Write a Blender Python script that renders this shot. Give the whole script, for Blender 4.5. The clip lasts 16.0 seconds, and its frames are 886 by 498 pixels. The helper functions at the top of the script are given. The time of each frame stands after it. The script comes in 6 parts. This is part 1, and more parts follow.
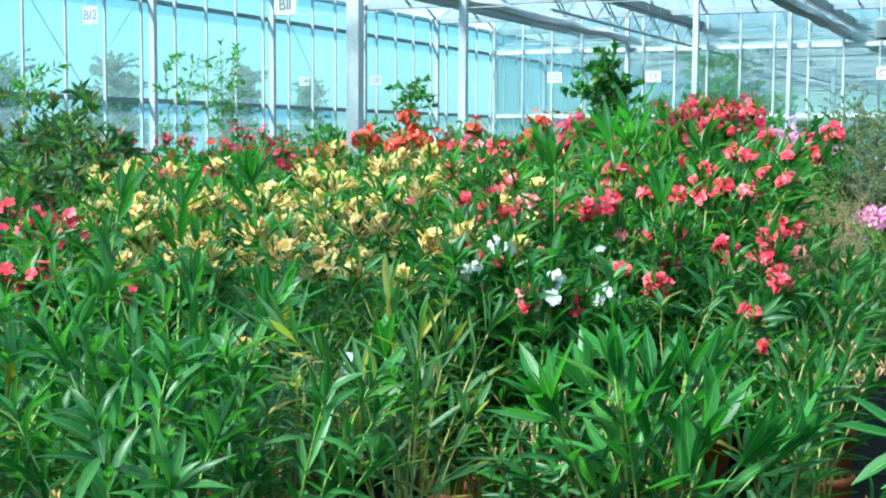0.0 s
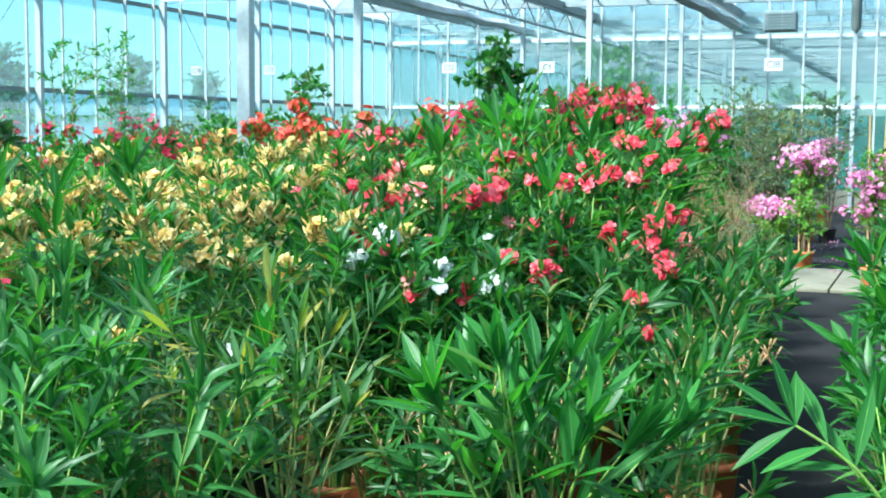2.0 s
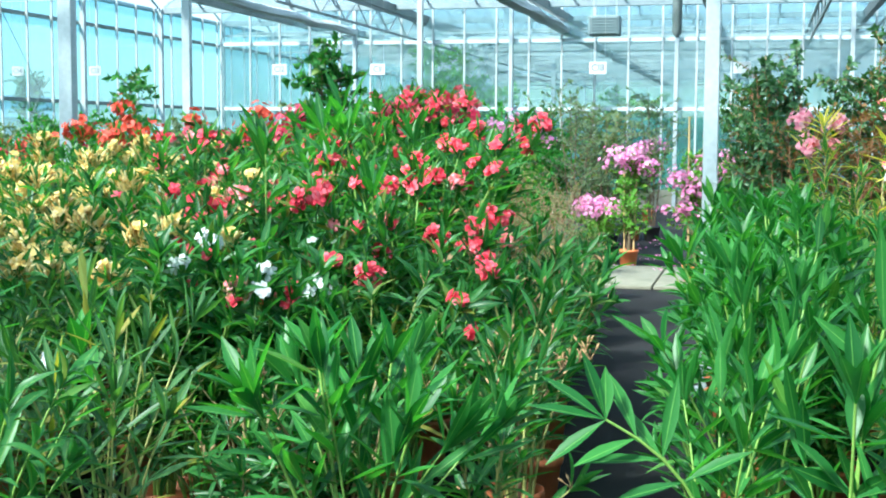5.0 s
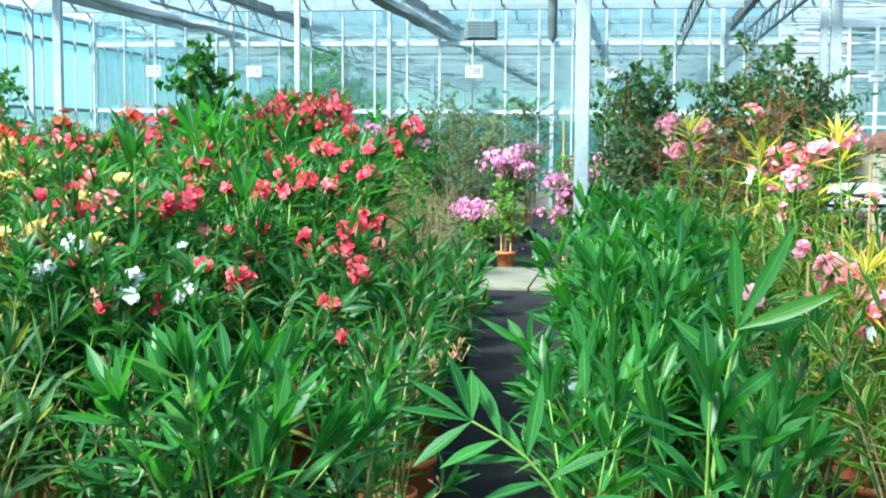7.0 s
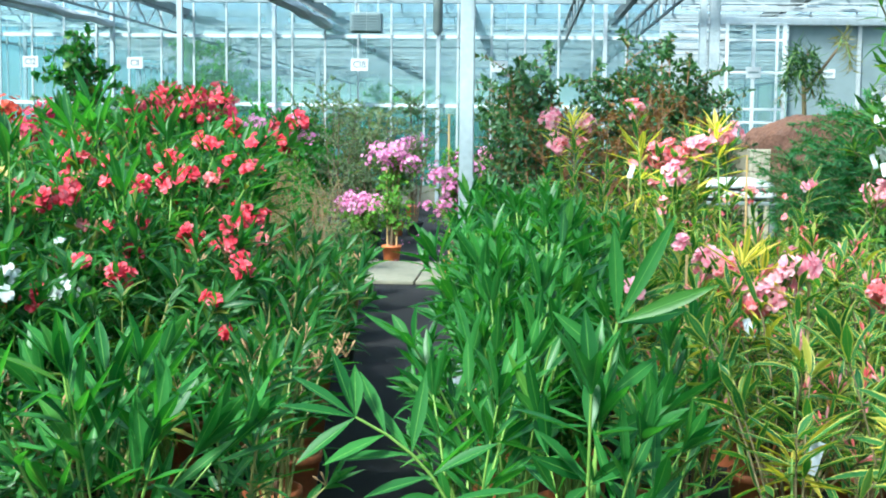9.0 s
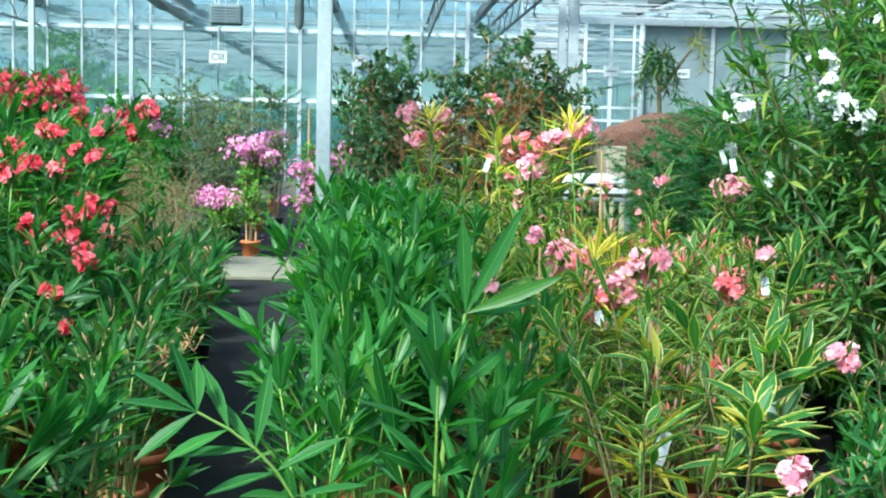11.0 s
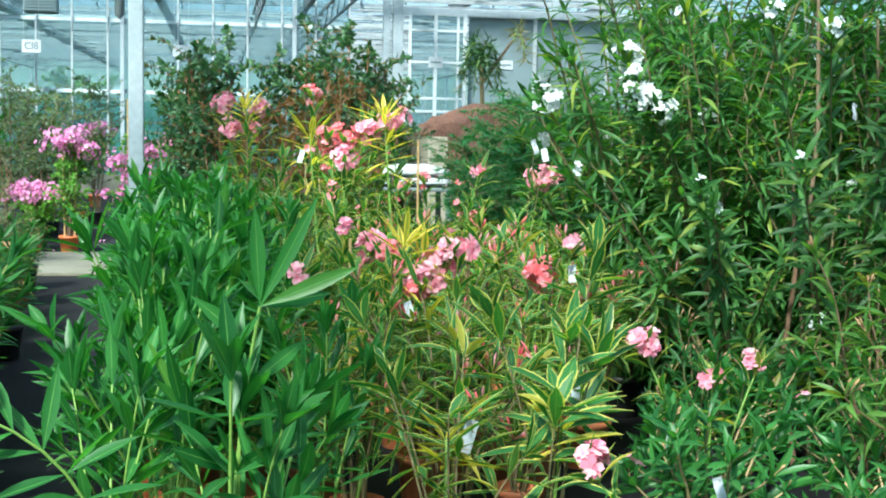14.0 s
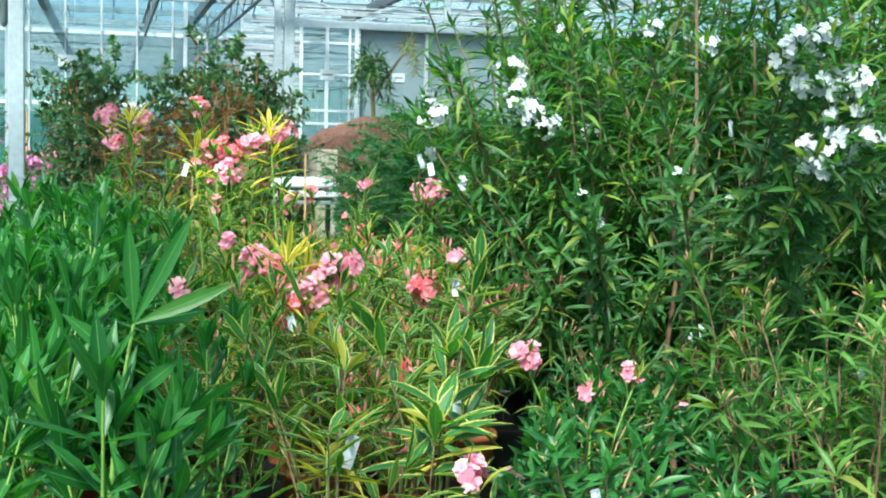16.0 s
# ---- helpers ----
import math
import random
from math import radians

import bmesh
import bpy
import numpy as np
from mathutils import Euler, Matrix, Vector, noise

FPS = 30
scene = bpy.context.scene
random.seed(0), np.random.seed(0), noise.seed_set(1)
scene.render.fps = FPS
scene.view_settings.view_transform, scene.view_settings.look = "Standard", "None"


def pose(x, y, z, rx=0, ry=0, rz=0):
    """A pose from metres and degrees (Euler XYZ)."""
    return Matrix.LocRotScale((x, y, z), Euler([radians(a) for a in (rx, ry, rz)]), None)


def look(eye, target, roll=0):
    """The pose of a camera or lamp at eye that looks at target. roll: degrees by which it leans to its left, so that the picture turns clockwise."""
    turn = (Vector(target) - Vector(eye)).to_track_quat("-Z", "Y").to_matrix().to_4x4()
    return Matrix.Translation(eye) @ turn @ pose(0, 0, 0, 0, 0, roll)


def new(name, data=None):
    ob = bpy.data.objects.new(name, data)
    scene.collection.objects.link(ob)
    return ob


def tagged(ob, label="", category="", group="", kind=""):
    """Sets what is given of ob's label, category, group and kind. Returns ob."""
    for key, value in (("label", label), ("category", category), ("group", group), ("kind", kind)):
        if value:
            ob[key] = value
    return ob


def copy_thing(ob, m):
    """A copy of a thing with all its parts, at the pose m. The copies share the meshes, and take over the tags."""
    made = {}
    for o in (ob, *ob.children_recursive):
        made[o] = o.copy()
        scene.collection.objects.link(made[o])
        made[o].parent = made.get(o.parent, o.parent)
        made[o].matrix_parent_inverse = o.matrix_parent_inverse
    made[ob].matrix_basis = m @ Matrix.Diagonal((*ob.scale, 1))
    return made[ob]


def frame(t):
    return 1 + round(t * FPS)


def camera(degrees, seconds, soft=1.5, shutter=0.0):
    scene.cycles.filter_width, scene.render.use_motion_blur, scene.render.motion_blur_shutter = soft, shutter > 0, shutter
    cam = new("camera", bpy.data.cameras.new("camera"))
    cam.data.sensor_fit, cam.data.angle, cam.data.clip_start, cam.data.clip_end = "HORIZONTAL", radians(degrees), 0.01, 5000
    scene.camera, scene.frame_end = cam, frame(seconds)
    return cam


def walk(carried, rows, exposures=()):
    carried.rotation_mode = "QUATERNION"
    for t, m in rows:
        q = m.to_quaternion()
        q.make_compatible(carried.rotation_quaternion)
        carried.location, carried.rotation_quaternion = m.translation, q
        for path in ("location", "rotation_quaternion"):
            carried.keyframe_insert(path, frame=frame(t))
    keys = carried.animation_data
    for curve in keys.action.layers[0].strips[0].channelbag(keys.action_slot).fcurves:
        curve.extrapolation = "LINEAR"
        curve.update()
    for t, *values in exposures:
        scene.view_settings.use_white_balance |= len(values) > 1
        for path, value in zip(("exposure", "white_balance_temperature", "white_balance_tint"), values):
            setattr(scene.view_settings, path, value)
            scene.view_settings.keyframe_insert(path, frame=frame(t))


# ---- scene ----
cam = camera(37.6, 16.0, soft=2.0)
# seconds, x, y, z, yaw, pitch, roll: held at arm's length, turning to the right
PATH = [
    (0.0, 0.000, -0.000, 1.650, 25.34, -4.80, -0.34),
    (0.5, 0.007, 0.013, 1.646, 24.40, -4.79, -0.41),
    (1.0, 0.007, 0.042, 1.637, 23.09, -4.91, -0.46),
    (1.5, 0.010, 0.065, 1.635, 22.02, -5.09, -0.33),
    (2.0, 0.017, 0.090, 1.630, 20.90, -5.13, -0.40),
    (2.5, 0.031, 0.109, 1.626, 18.94, -5.14, -0.42),
    (3.0, 0.032, 0.125, 1.621, 17.64, -5.17, -0.32),
    (3.5, 0.041, 0.118, 1.624, 16.57, -5.11, -0.39),
    (4.0, 0.053, 0.104, 1.629, 15.69, -5.07, -0.27),
    (6.5, 0.106, 0.059, 1.645, 9.87, -4.92, -0.48),
    (7.0, 0.117, 0.057, 1.647, 8.46, -4.90, -0.40),
    (7.5, 0.120, 0.058, 1.648, 7.13, -4.94, -0.55),
    (8.0, 0.124, 0.058, 1.652, 5.88, -4.94, -0.40),
    (8.5, 0.126, 0.057, 1.651, 4.96, -4.98, -0.51),
    (9.0, 0.125, 0.067, 1.651, 3.48, -5.15, -0.62),
    (11.5, 0.177, 0.141, 1.624, -3.63, -5.17, -1.52),
    (12.0, 0.185, 0.146, 1.624, -4.75, -5.17, -1.72),
    (12.5, 0.206, 0.153, 1.620, -6.16, -5.19, -1.67),
    (13.0, 0.228, 0.157, 1.621, -7.32, -5.27, -1.25),
    (13.5, 0.247, 0.159, 1.618, -8.42, -5.32, -1.28),
    (14.0, 0.269, 0.152, 1.625, -9.75, -5.40, -1.13),
    (14.5, 0.286, 0.148, 1.625, -10.76, -5.35, -1.00),
    (15.0, 0.298, 0.139, 1.634, -11.91, -5.28, -1.05),
    (15.5, 0.307, 0.141, 1.634, -13.14, -5.03, -1.24),
    (16.0, 0.311, 0.132, 1.639, -14.34, -4.79, -1.45),
]
walk(cam, [(t, pose(x, y, z, 90 + pitch, roll, yaw)) for t, x, y, z, yaw, pitch, roll in PATH],
     exposures=[(0.0, 1.68, 5500, -3), (4.0, 1.81, 5600, -3), (9.0, 1.66, 5600, -3), (11.5, 1.43, 5620, -3), (16.0, 1.40, 5720, -3)])

# ---- light ----
SUN_AZ, SUN_EL = radians(215), radians(48)  # from behind and to the left, clockwise from +y
world = bpy.data.worlds.new("sky")
scene.world = world
world.use_nodes = True
wn = world.node_tree
sky = wn.nodes.new("ShaderNodeTexSky")
sky.sky_type, sky.sun_disc = "NISHITA", False
sky.sun_elevation, sky.sun_rotation = SUN_EL, SUN_AZ
sky.dust_density, sky.air_density = 1.0, 1.0
wn.nodes["Background"].inputs["Strength"].default_value = 0.093
wn.links.new(sky.outputs["Color"], wn.nodes["Background"].inputs["Color"])
sun_data = bpy.data.lights.new("sun", "SUN")
sun_data.energy, sun_data.angle, sun_data.color = 4.2, radians(8.0), (1.0, 0.94, 0.84)
sun = new("sun", sun_data)
sun_from = Vector((math.sin(SUN_AZ) * math.cos(SUN_EL), math.cos(SUN_AZ) * math.cos(SUN_EL), math.sin(SUN_EL)))
sun.matrix_basis = look(sun_from * 50, (0, 0, 0))


# ---- materials ----
def node_material(name, rough=0.6, metal=0.0):
    m = bpy.data.materials.new(name)
    m.use_nodes = True
    b = m.node_tree.nodes["Principled BSDF"]
    b.inputs["Roughness"].default_value, b.inputs["Metallic"].default_value = rough, metal
    return m, m.node_tree, b


def ramp(nt, fac, stops):
    r = nt.nodes.new("ShaderNodeValToRGB")
    while len(r.color_ramp.elements) < len(stops):
        r.color_ramp.elements.new(0.5)
    for e, (p, c) in zip(r.color_ramp.elements, stops):
        e.position, e.color = p, (*c, 1)
    nt.links.new(fac, r.inputs[0])
    return r.outputs[0]


def noise_out(nt, scale, detail=4.0, coord="Object"):
    tc = nt.nodes.new("ShaderNodeTexCoord")
    n = nt.nodes.new("ShaderNodeTexNoise")
    n.inputs["Scale"].default_value, n.inputs["Detail"].default_value = scale, detail
    nt.links.new(tc.outputs[coord], n.inputs["Vector"])
    return n.outputs["Fac"]


def mixed(nt, fac, a, b, mode="MIX"):
    m = nt.nodes.new("ShaderNodeMix")
    m.data_type, m.blend_type = "RGBA", mode
    for sock, v in ((m.inputs["Factor"], fac), (m.inputs["A"], a), (m.inputs["B"], b)):
        if isinstance(v, (int, float)):
            sock.default_value = v
        elif isinstance(v, tuple):
            sock.default_value = (*v, 1)
        else:
            nt.links.new(v, sock)
    return m.outputs["Result"]


def maths(nt, op, a, b=0.0):
    m = nt.nodes.new("ShaderNodeMath")
    m.operation = op
    for sock, v in zip(m.inputs, (a, b)):
        if isinstance(v, (int, float)):
            sock.default_value = v
        else:
            nt.links.new(v, sock)
    return m.outputs[0]


def bump(nt, b, height, strength, distance=0.01):
    n = nt.nodes.new("ShaderNodeBump")
    n.inputs["Strength"].default_value, n.inputs["Distance"].default_value = strength, distance
    nt.links.new(height, n.inputs["Height"])
    nt.links.new(n.outputs[0], b.inputs["Normal"])


def surface(name, c1, c2, scale, rough=0.6, metal=0.0, bumps=0.2, fine=None, fine_scale=None):
    """A two-scale worn surface."""
    m, nt, b = node_material(name, rough, metal)
    big = noise_out(nt, scale, 5)
    col = ramp(nt, big, [(0.3, c1), (0.7, c2)])
    small = noise_out(nt, fine_scale or scale * 9, 6)
    col = mixed(nt, 0.35, col, ramp(nt, small, [(0.3, tuple(v * 0.6 for v in c1)), (0.7, fine or c2)]))
    nt.links.new(col, b.inputs["Base Color"])
    if bumps:
        bump(nt, b, small, bumps)
    return m


def leaf_material(name, dark, light, old=(0.25, 0.22, 0.03), margin=None, midrib=(0.22, 0.34, 0.08), rough=0.38, glow=0.42, old_at=0.95, margin_at=0.8):
    """Leaves: random per leaf, pale midrib, an optional pale margin, light shining through."""
    m, nt, b = node_material(name, rough)
    geo, info = nt.nodes.new("ShaderNodeNewGeometry"), nt.nodes.new("ShaderNodeObjectInfo")
    rnd = maths(nt, "FRACT", maths(nt, "ADD", geo.outputs["Random Per Island"], info.outputs["Random"]))
    col = ramp(nt, rnd, [(0.0, dark), (0.65, light), (old_at, tuple(v * 1.25 for v in light)), (1.0, old)])
    uv = nt.nodes.new("ShaderNodeUVMap")
    sep = nt.nodes.new("ShaderNodeSeparateXYZ")
    nt.links.new(uv.outputs[0], sep.inputs[0])
    across = maths(nt, "ABSOLUTE", sep.outputs[0])
    blotch = noise_out(nt, 14.0, 3)
    col = mixed(nt, maths(nt, "MULTIPLY", blotch, 0.45), col, tuple(v * 0.55 for v in dark))
    if margin:
        edge = maths(nt, "GREATER_THAN", maths(nt, "ADD", across, maths(nt, "MULTIPLY", blotch, 0.40)), margin_at + 0.2)
        col = mixed(nt, edge, col, margin)
    rib = maths(nt, "LESS_THAN", across, 0.055)
    col = mixed(nt, maths(nt, "MULTIPLY", rib, 0.7), col, midrib)
    nt.links.new(col, b.inputs["Base Color"])
    b.inputs["Specular IOR Level"].default_value = 0.36
    tr = nt.nodes.new("ShaderNodeBsdfTranslucent")
    nt.links.new(mixed(nt, 1.0, col, (1.5, 1.7, 0.5), "MULTIPLY"), tr.inputs["Color"])
    mx = nt.nodes.new("ShaderNodeMixShader")
    mx.inputs[0].default_value = glow
    nt.links.new(b.outputs[0], mx.inputs[1])
    nt.links.new(tr.outputs[0], mx.inputs[2])
    nt.links.new(mx.outputs[0], nt.nodes["Material Output"].inputs["Surface"])
    return m


def petal_material(name, stops, glow=0.35):
    m, nt, b = node_material(name, 0.55)
    geo, info = nt.nodes.new("ShaderNodeNewGeometry"), nt.nodes.new("ShaderNodeObjectInfo")
    rnd = maths(nt, "FRACT", maths(nt, "ADD", geo.outputs["Random Per Island"], info.outputs["Random"]))
    col = ramp(nt, rnd, stops)
    nt.links.new(col, b.inputs["Base Color"])
    tr = nt.nodes.new("ShaderNodeBsdfTranslucent")
    nt.links.new(col, tr.inputs["Color"])
    mx = nt.nodes.new("ShaderNodeMixShader")
    mx.inputs[0].default_value = glow
    nt.links.new(b.outputs[0], mx.inputs[1])
    nt.links.new(tr.outputs[0], mx.inputs[2])
    nt.links.new(mx.outputs[0], nt.nodes["Material Output"].inputs["Surface"])
    return m


def glass_material(name, tint, haze, haze_col, uneven=1.0):
    """Thin greenhouse glass: clear, with a film of dirt and a Fresnel gloss."""
    m = bpy.data.materials.new(name)
    m.use_nodes = True
    nt = m.node_tree
    nt.nodes.remove(nt.nodes["Principled BSDF"])
    clear, film, gloss = (nt.nodes.new("ShaderNodeBsdf" + k) for k in ("Transparent", "Translucent", "Glossy"))
    clear.inputs["Color"].default_value = (*tint, 1)
    film.inputs["Color"].default_value = (*haze_col, 1)
    gloss.inputs["Roughness"].default_value = 0.04
    a, c = nt.nodes.new("ShaderNodeMixShader"), nt.nodes.new("ShaderNodeMixShader")
    dirt = noise_out(nt, 0.6, 5)
    info = nt.nodes.new("ShaderNodeObjectInfo")
    spots = maths(nt, "ADD", maths(nt, "MULTIPLY", dirt, uneven), 0.5 * (1 - uneven))
    amount = maths(nt, "MULTIPLY", maths(nt, "ADD", spots, maths(nt, "MULTIPLY", info.outputs["Random"], 0.5)), haze * 1.35)
    nt.links.new(amount, a.inputs[0])
    nt.links.new(clear.outputs[0], a.inputs[1])
    nt.links.new(film.outputs[0], a.inputs[2])
    lw = nt.nodes.new("ShaderNodeLayerWeight")
    lw.inputs["Blend"].default_value = 0.5
    nt.links.new(maths(nt, "ADD", maths(nt, "MULTIPLY", maths(nt, "POWER", lw.outputs["Facing"], 5.0), 0.6), 0.02), c.inputs[0])
    nt.links.new(a.outputs[0], c.inputs[1])
    nt.links.new(gloss.outputs[0], c.inputs[2])
    nt.links.new(c.outputs[0], nt.nodes["Material Output"].inputs["Surface"])
    return m


RAIL_WHITE = surface("white_painted_rail", (0.56, 0.60, 0.62), (0.66, 0.70, 0.72), 2.0, 0.45, 0.0, 0.05)
GALV = surface("galvanised_steel", (0.36, 0.41, 0.44), (0.47, 0.52, 0.55), 3.0, 0.45, 0.25, 0.08)
STEEL_DARK = surface("weathered_girt", (0.16, 0.20, 0.20), (0.24, 0.28, 0.28), 4.0, 0.5, 0.3, 0.1)
ALU = surface("white_aluminium", (0.40, 0.43, 0.44), (0.50, 0.53, 0.54), 2.0, 0.4, 0.15, 0.05)
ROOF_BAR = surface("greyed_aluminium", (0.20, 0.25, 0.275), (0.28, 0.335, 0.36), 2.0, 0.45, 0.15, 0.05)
GUTTER = surface("gutter_metal", (0.16, 0.19, 0.20), (0.24, 0.27, 0.28), 1.0, 0.5, 0.3, 0.05)
FABRIC = surface("woven_ground_cloth", (0.009, 0.010, 0.012), (0.020, 0.020, 0.023), 1.5, 0.8, 0.0, 0.5, (0.04, 0.038, 0.035), 160.0)
CONCRETE = surface("concrete", (0.17, 0.165, 0.12), (0.25, 0.24, 0.18), 1.2, 0.85, 0.0, 0.4)
TERRACOTTA = surface("terracotta_plastic", (0.42, 0.12, 0.045), (0.52, 0.17, 0.07), 7.0, 0.55, 0.0, 0.08)
ORANGE_POT = surface("orange_plastic", (0.60, 0.16, 0.05), (0.72, 0.22, 0.075), 7.0, 0.5, 0.0, 0.06)
BLACK_POT = surface("black_plastic", (0.016, 0.016, 0.018), (0.03, 0.03, 0.032), 9.0, 0.42, 0.0, 0.05)
PEAT = surface("brown_peat", (0.065, 0.028, 0.017), (0.15, 0.072, 0.045), 7.0, 0.95, 0.0, 1.0, (0.21, 0.11, 0.075), 45.0)
FIELD = surface("field_grass", (0.10, 0.17, 0.06), (0.20, 0.26, 0.12), 0.05, 0.9, 0.0, 0.3)
BAMBOO = surface("bamboo", (0.48, 0.30, 0.12), (0.62, 0.42, 0.20), 12.0, 0.5, 0.0, 0.1)
RED_TWIG = surface("reddish_twig", (0.22, 0.10, 0.05), (0.36, 0.17, 0.09), 15.0, 0.75, 0.0, 0.3)
BARK = surface("brown_bark", (0.12, 0.08, 0.045), (0.22, 0.16, 0.09), 15.0, 0.85, 0.0, 0.6)
GREEN_STEM = surface("green_stem", (0.14, 0.27, 0.042), (0.25, 0.40, 0.08), 10.0, 0.5, 0.0, 0.1)
WOODY_STEM = surface("tan_stem", (0.27, 0.20, 0.09), (0.42, 0.31, 0.16), 12.0, 0.7, 0.0, 0.3)
RED_BARK = surface("red_brown_bark", (0.15, 0.085, 0.05), (0.26, 0.15, 0.09), 14.0, 0.85, 0.0, 0.6)
OLD_STEM = surface("brown_green_stem", (0.10, 0.085, 0.035), (0.19, 0.15, 0.065), 12.0, 0.75, 0.0, 0.3)
SEEDHEAD = surface("dry_seedhead", (0.36, 0.20, 0.09), (0.50, 0.31, 0.16), 20.0, 0.8, 0.0, 0.2)
WHITE_PLASTIC = surface("white_plastic", (0.50, 0.53, 0.55), (0.60, 0.63, 0.64), 3.0, 0.45, 0.0, 0.05)
TAG = surface("plastic_tag", (0.44, 0.48, 0.52), (0.54, 0.58, 0.62), 6.0, 0.35, 0.0, 0.05)
LETTER = surface("sign_lettering", (0.10, 0.13, 0.16), (0.14, 0.17, 0.20), 5.0, 0.6, 0.0, 0.0)
CREAM = surface("cream_board", (0.40, 0.36, 0.26), (0.48, 0.44, 0.34), 4.0, 0.7, 0.0, 0.1)
CANVAS = surface("green_net", (0.03, 0.16, 0.11), (0.05, 0.22, 0.16), 1.0, 0.8, 0.0, 0.2)
GREY_WALL = surface("pale_sheet", (0.165, 0.22, 0.235), (0.215, 0.28, 0.295), 0.5, 0.7, 0.0, 0.05)
FABRIC.node_tree.nodes["Principled BSDF"].inputs["Specular IOR Level"].default_value = 0.15
GLASS_LEFT = glass_material("side_glass", (0.56, 0.76, 0.84), 0.08, (0.80, 0.94, 0.97))
GLASS_FAR = glass_material("gable_glass", (0.80, 0.885, 0.89), 0.22, (0.78, 0.91, 0.94))
GLASS_ROOF = glass_material("roof_glass", (0.87, 0.955, 0.975), 0.25, (0.70, 0.79, 0.81), 0.15)

LEAF_DARK = leaf_material("oleander_leaf_dark", (0.022, 0.106, 0.028), (0.066, 0.225, 0.052), rough=0.40)
LEAF_DUSTY = leaf_material("oleander_leaf_dusty", (0.030, 0.100, 0.034), (0.080, 0.195, 0.064), old=(0.36, 0.30, 0.05), rough=0.45, old_at=0.86)
LEAF_BRIGHT = leaf_material("oleander_leaf_bright", (0.020, 0.110, 0.024), (0.056, 0.215, 0.040), midrib=(0.20, 0.42, 0.10), old=(0.12, 0.28, 0.045), rough=0.40)
LEAF_VARI = leaf_material("variegated_leaf", (0.028, 0.13, 0.034), (0.070, 0.225, 0.055), margin=(0.58, 0.54, 0.13), rough=0.42, old=(0.60, 0.48, 0.07), old_at=0.90, margin_at=0.80)
LEAF_YELLOW = leaf_material("golden_leaf", (0.26, 0.33, 0.05), (0.50, 0.46, 0.08), margin=(0.80, 0.62, 0.10), midrib=(0.16, 0.28, 0.05), rough=0.42, margin_at=0.42)
LEAF_CAMELLIA = leaf_material("camellia_leaf", (0.028, 0.088, 0.040), (0.082, 0.175, 0.076), old=(0.30, 0.13, 0.06), old_at=0.9, rough=0.36, glow=0.35)
LEAF_COPPER = leaf_material("copper_leaf", (0.10, 0.055, 0.025), (0.24, 0.11, 0.05), old=(0.36, 0.16, 0.08), rough=0.5)
LEAF_LIME = leaf_material("lime_leaf", (0.09, 0.26, 0.035), (0.20, 0.40, 0.07), rough=0.45)
LEAF_FRESH = leaf_material("fresh_leaf", (0.035, 0.19, 0.03), (0.08, 0.29, 0.05), rough=0.45)
LEAF_GREY = leaf_material("grey_leaf", (0.09, 0.15, 0.09), (0.19, 0.25, 0.16), rough=0.6)
# paled grey-green: imitates haze in front of the far field trees
LEAF_HAZED = leaf_material("hazed_leaf", (0.17, 0.22, 0.18), (0.28, 0.33, 0.28), rough=0.6)
LEAF_SLENDER = leaf_material("slender_leaf", (0.055, 0.155, 0.03), (0.15, 0.29, 0.06), old=(0.34, 0.30, 0.06), old_at=0.9, rough=0.45, glow=0.45)
LEAF_DRY = leaf_material("dry_leaf", (0.20, 0.18, 0.11), (0.32, 0.28, 0.18), rough=0.7)
LEAF_NEEDLE = leaf_material("needle_leaf", (0.024, 0.12, 0.038), (0.058, 0.21, 0.075), rough=0.55)
LEAF_OLIVE = leaf_material("olive_leaf", (0.028, 0.102, 0.025), (0.078, 0.205, 0.046), old=(0.34, 0.40, 0.06), rough=0.45, glow=0.45, old_at=0.84)
PETAL_YELLOW = petal_material("yellow_petal", [(0.0, (0.74, 0.50, 0.12)), (0.5, (0.81, 0.63, 0.21)), (1.0, (0.87, 0.76, 0.42))])
PETAL_BUD = petal_material("yellow_bud", [(0.0, (0.66, 0.40, 0.10)), (0.6, (0.78, 0.60, 0.22)), (1.0, (0.85, 0.76, 0.42))])
PETAL_WHITE = petal_material("white_petal", [(0.0, (0.64, 0.67, 0.66)), (1.0, (0.76, 0.78, 0.77))])
PETAL_RED = petal_material("coral_red_petal", [(0.0, (0.64, 0.022, 0.055)), (0.6, (0.77, 0.058, 0.10)), (1.0, (0.83, 0.22, 0.27))])
PETAL_CRIMSON = petal_material("crimson_petal", [(0.0, (0.45, 0.008, 0.055)), (1.0, (0.62, 0.04, 0.11))])
PETAL_ORANGE = petal_material("orange_red_petal", [(0.0, (0.44, 0.03, 0.012)), (1.0, (0.62, 0.075, 0.035))])
PETAL_PINK = petal_material("pink_petal", [(0.0, (0.83, 0.23, 0.34)), (0.6, (0.89, 0.41, 0.50)), (1.0, (0.93, 0.60, 0.64))])
PETAL_SALMON = petal_material("salmon_petal", [(0.0, (0.70, 0.08, 0.09)), (0.5, (0.80, 0.22, 0.24)), (1.0, (0.85, 0.42, 0.46))])
PETAL_MAGENTA = petal_material("magenta_bract", [(0.0, (0.68, 0.14, 0.42)), (1.0, (0.86, 0.46, 0.68))])


# ---- mesh tools ----
def part(name, bm, material, parent, label=""):
    """Links a bmesh as one mesh under a thing or part."""
    me = bpy.data.meshes.new(name)
    bm.to_mesh(me)
    bm.free()
    return mesh_part(name, me, material, parent, label)


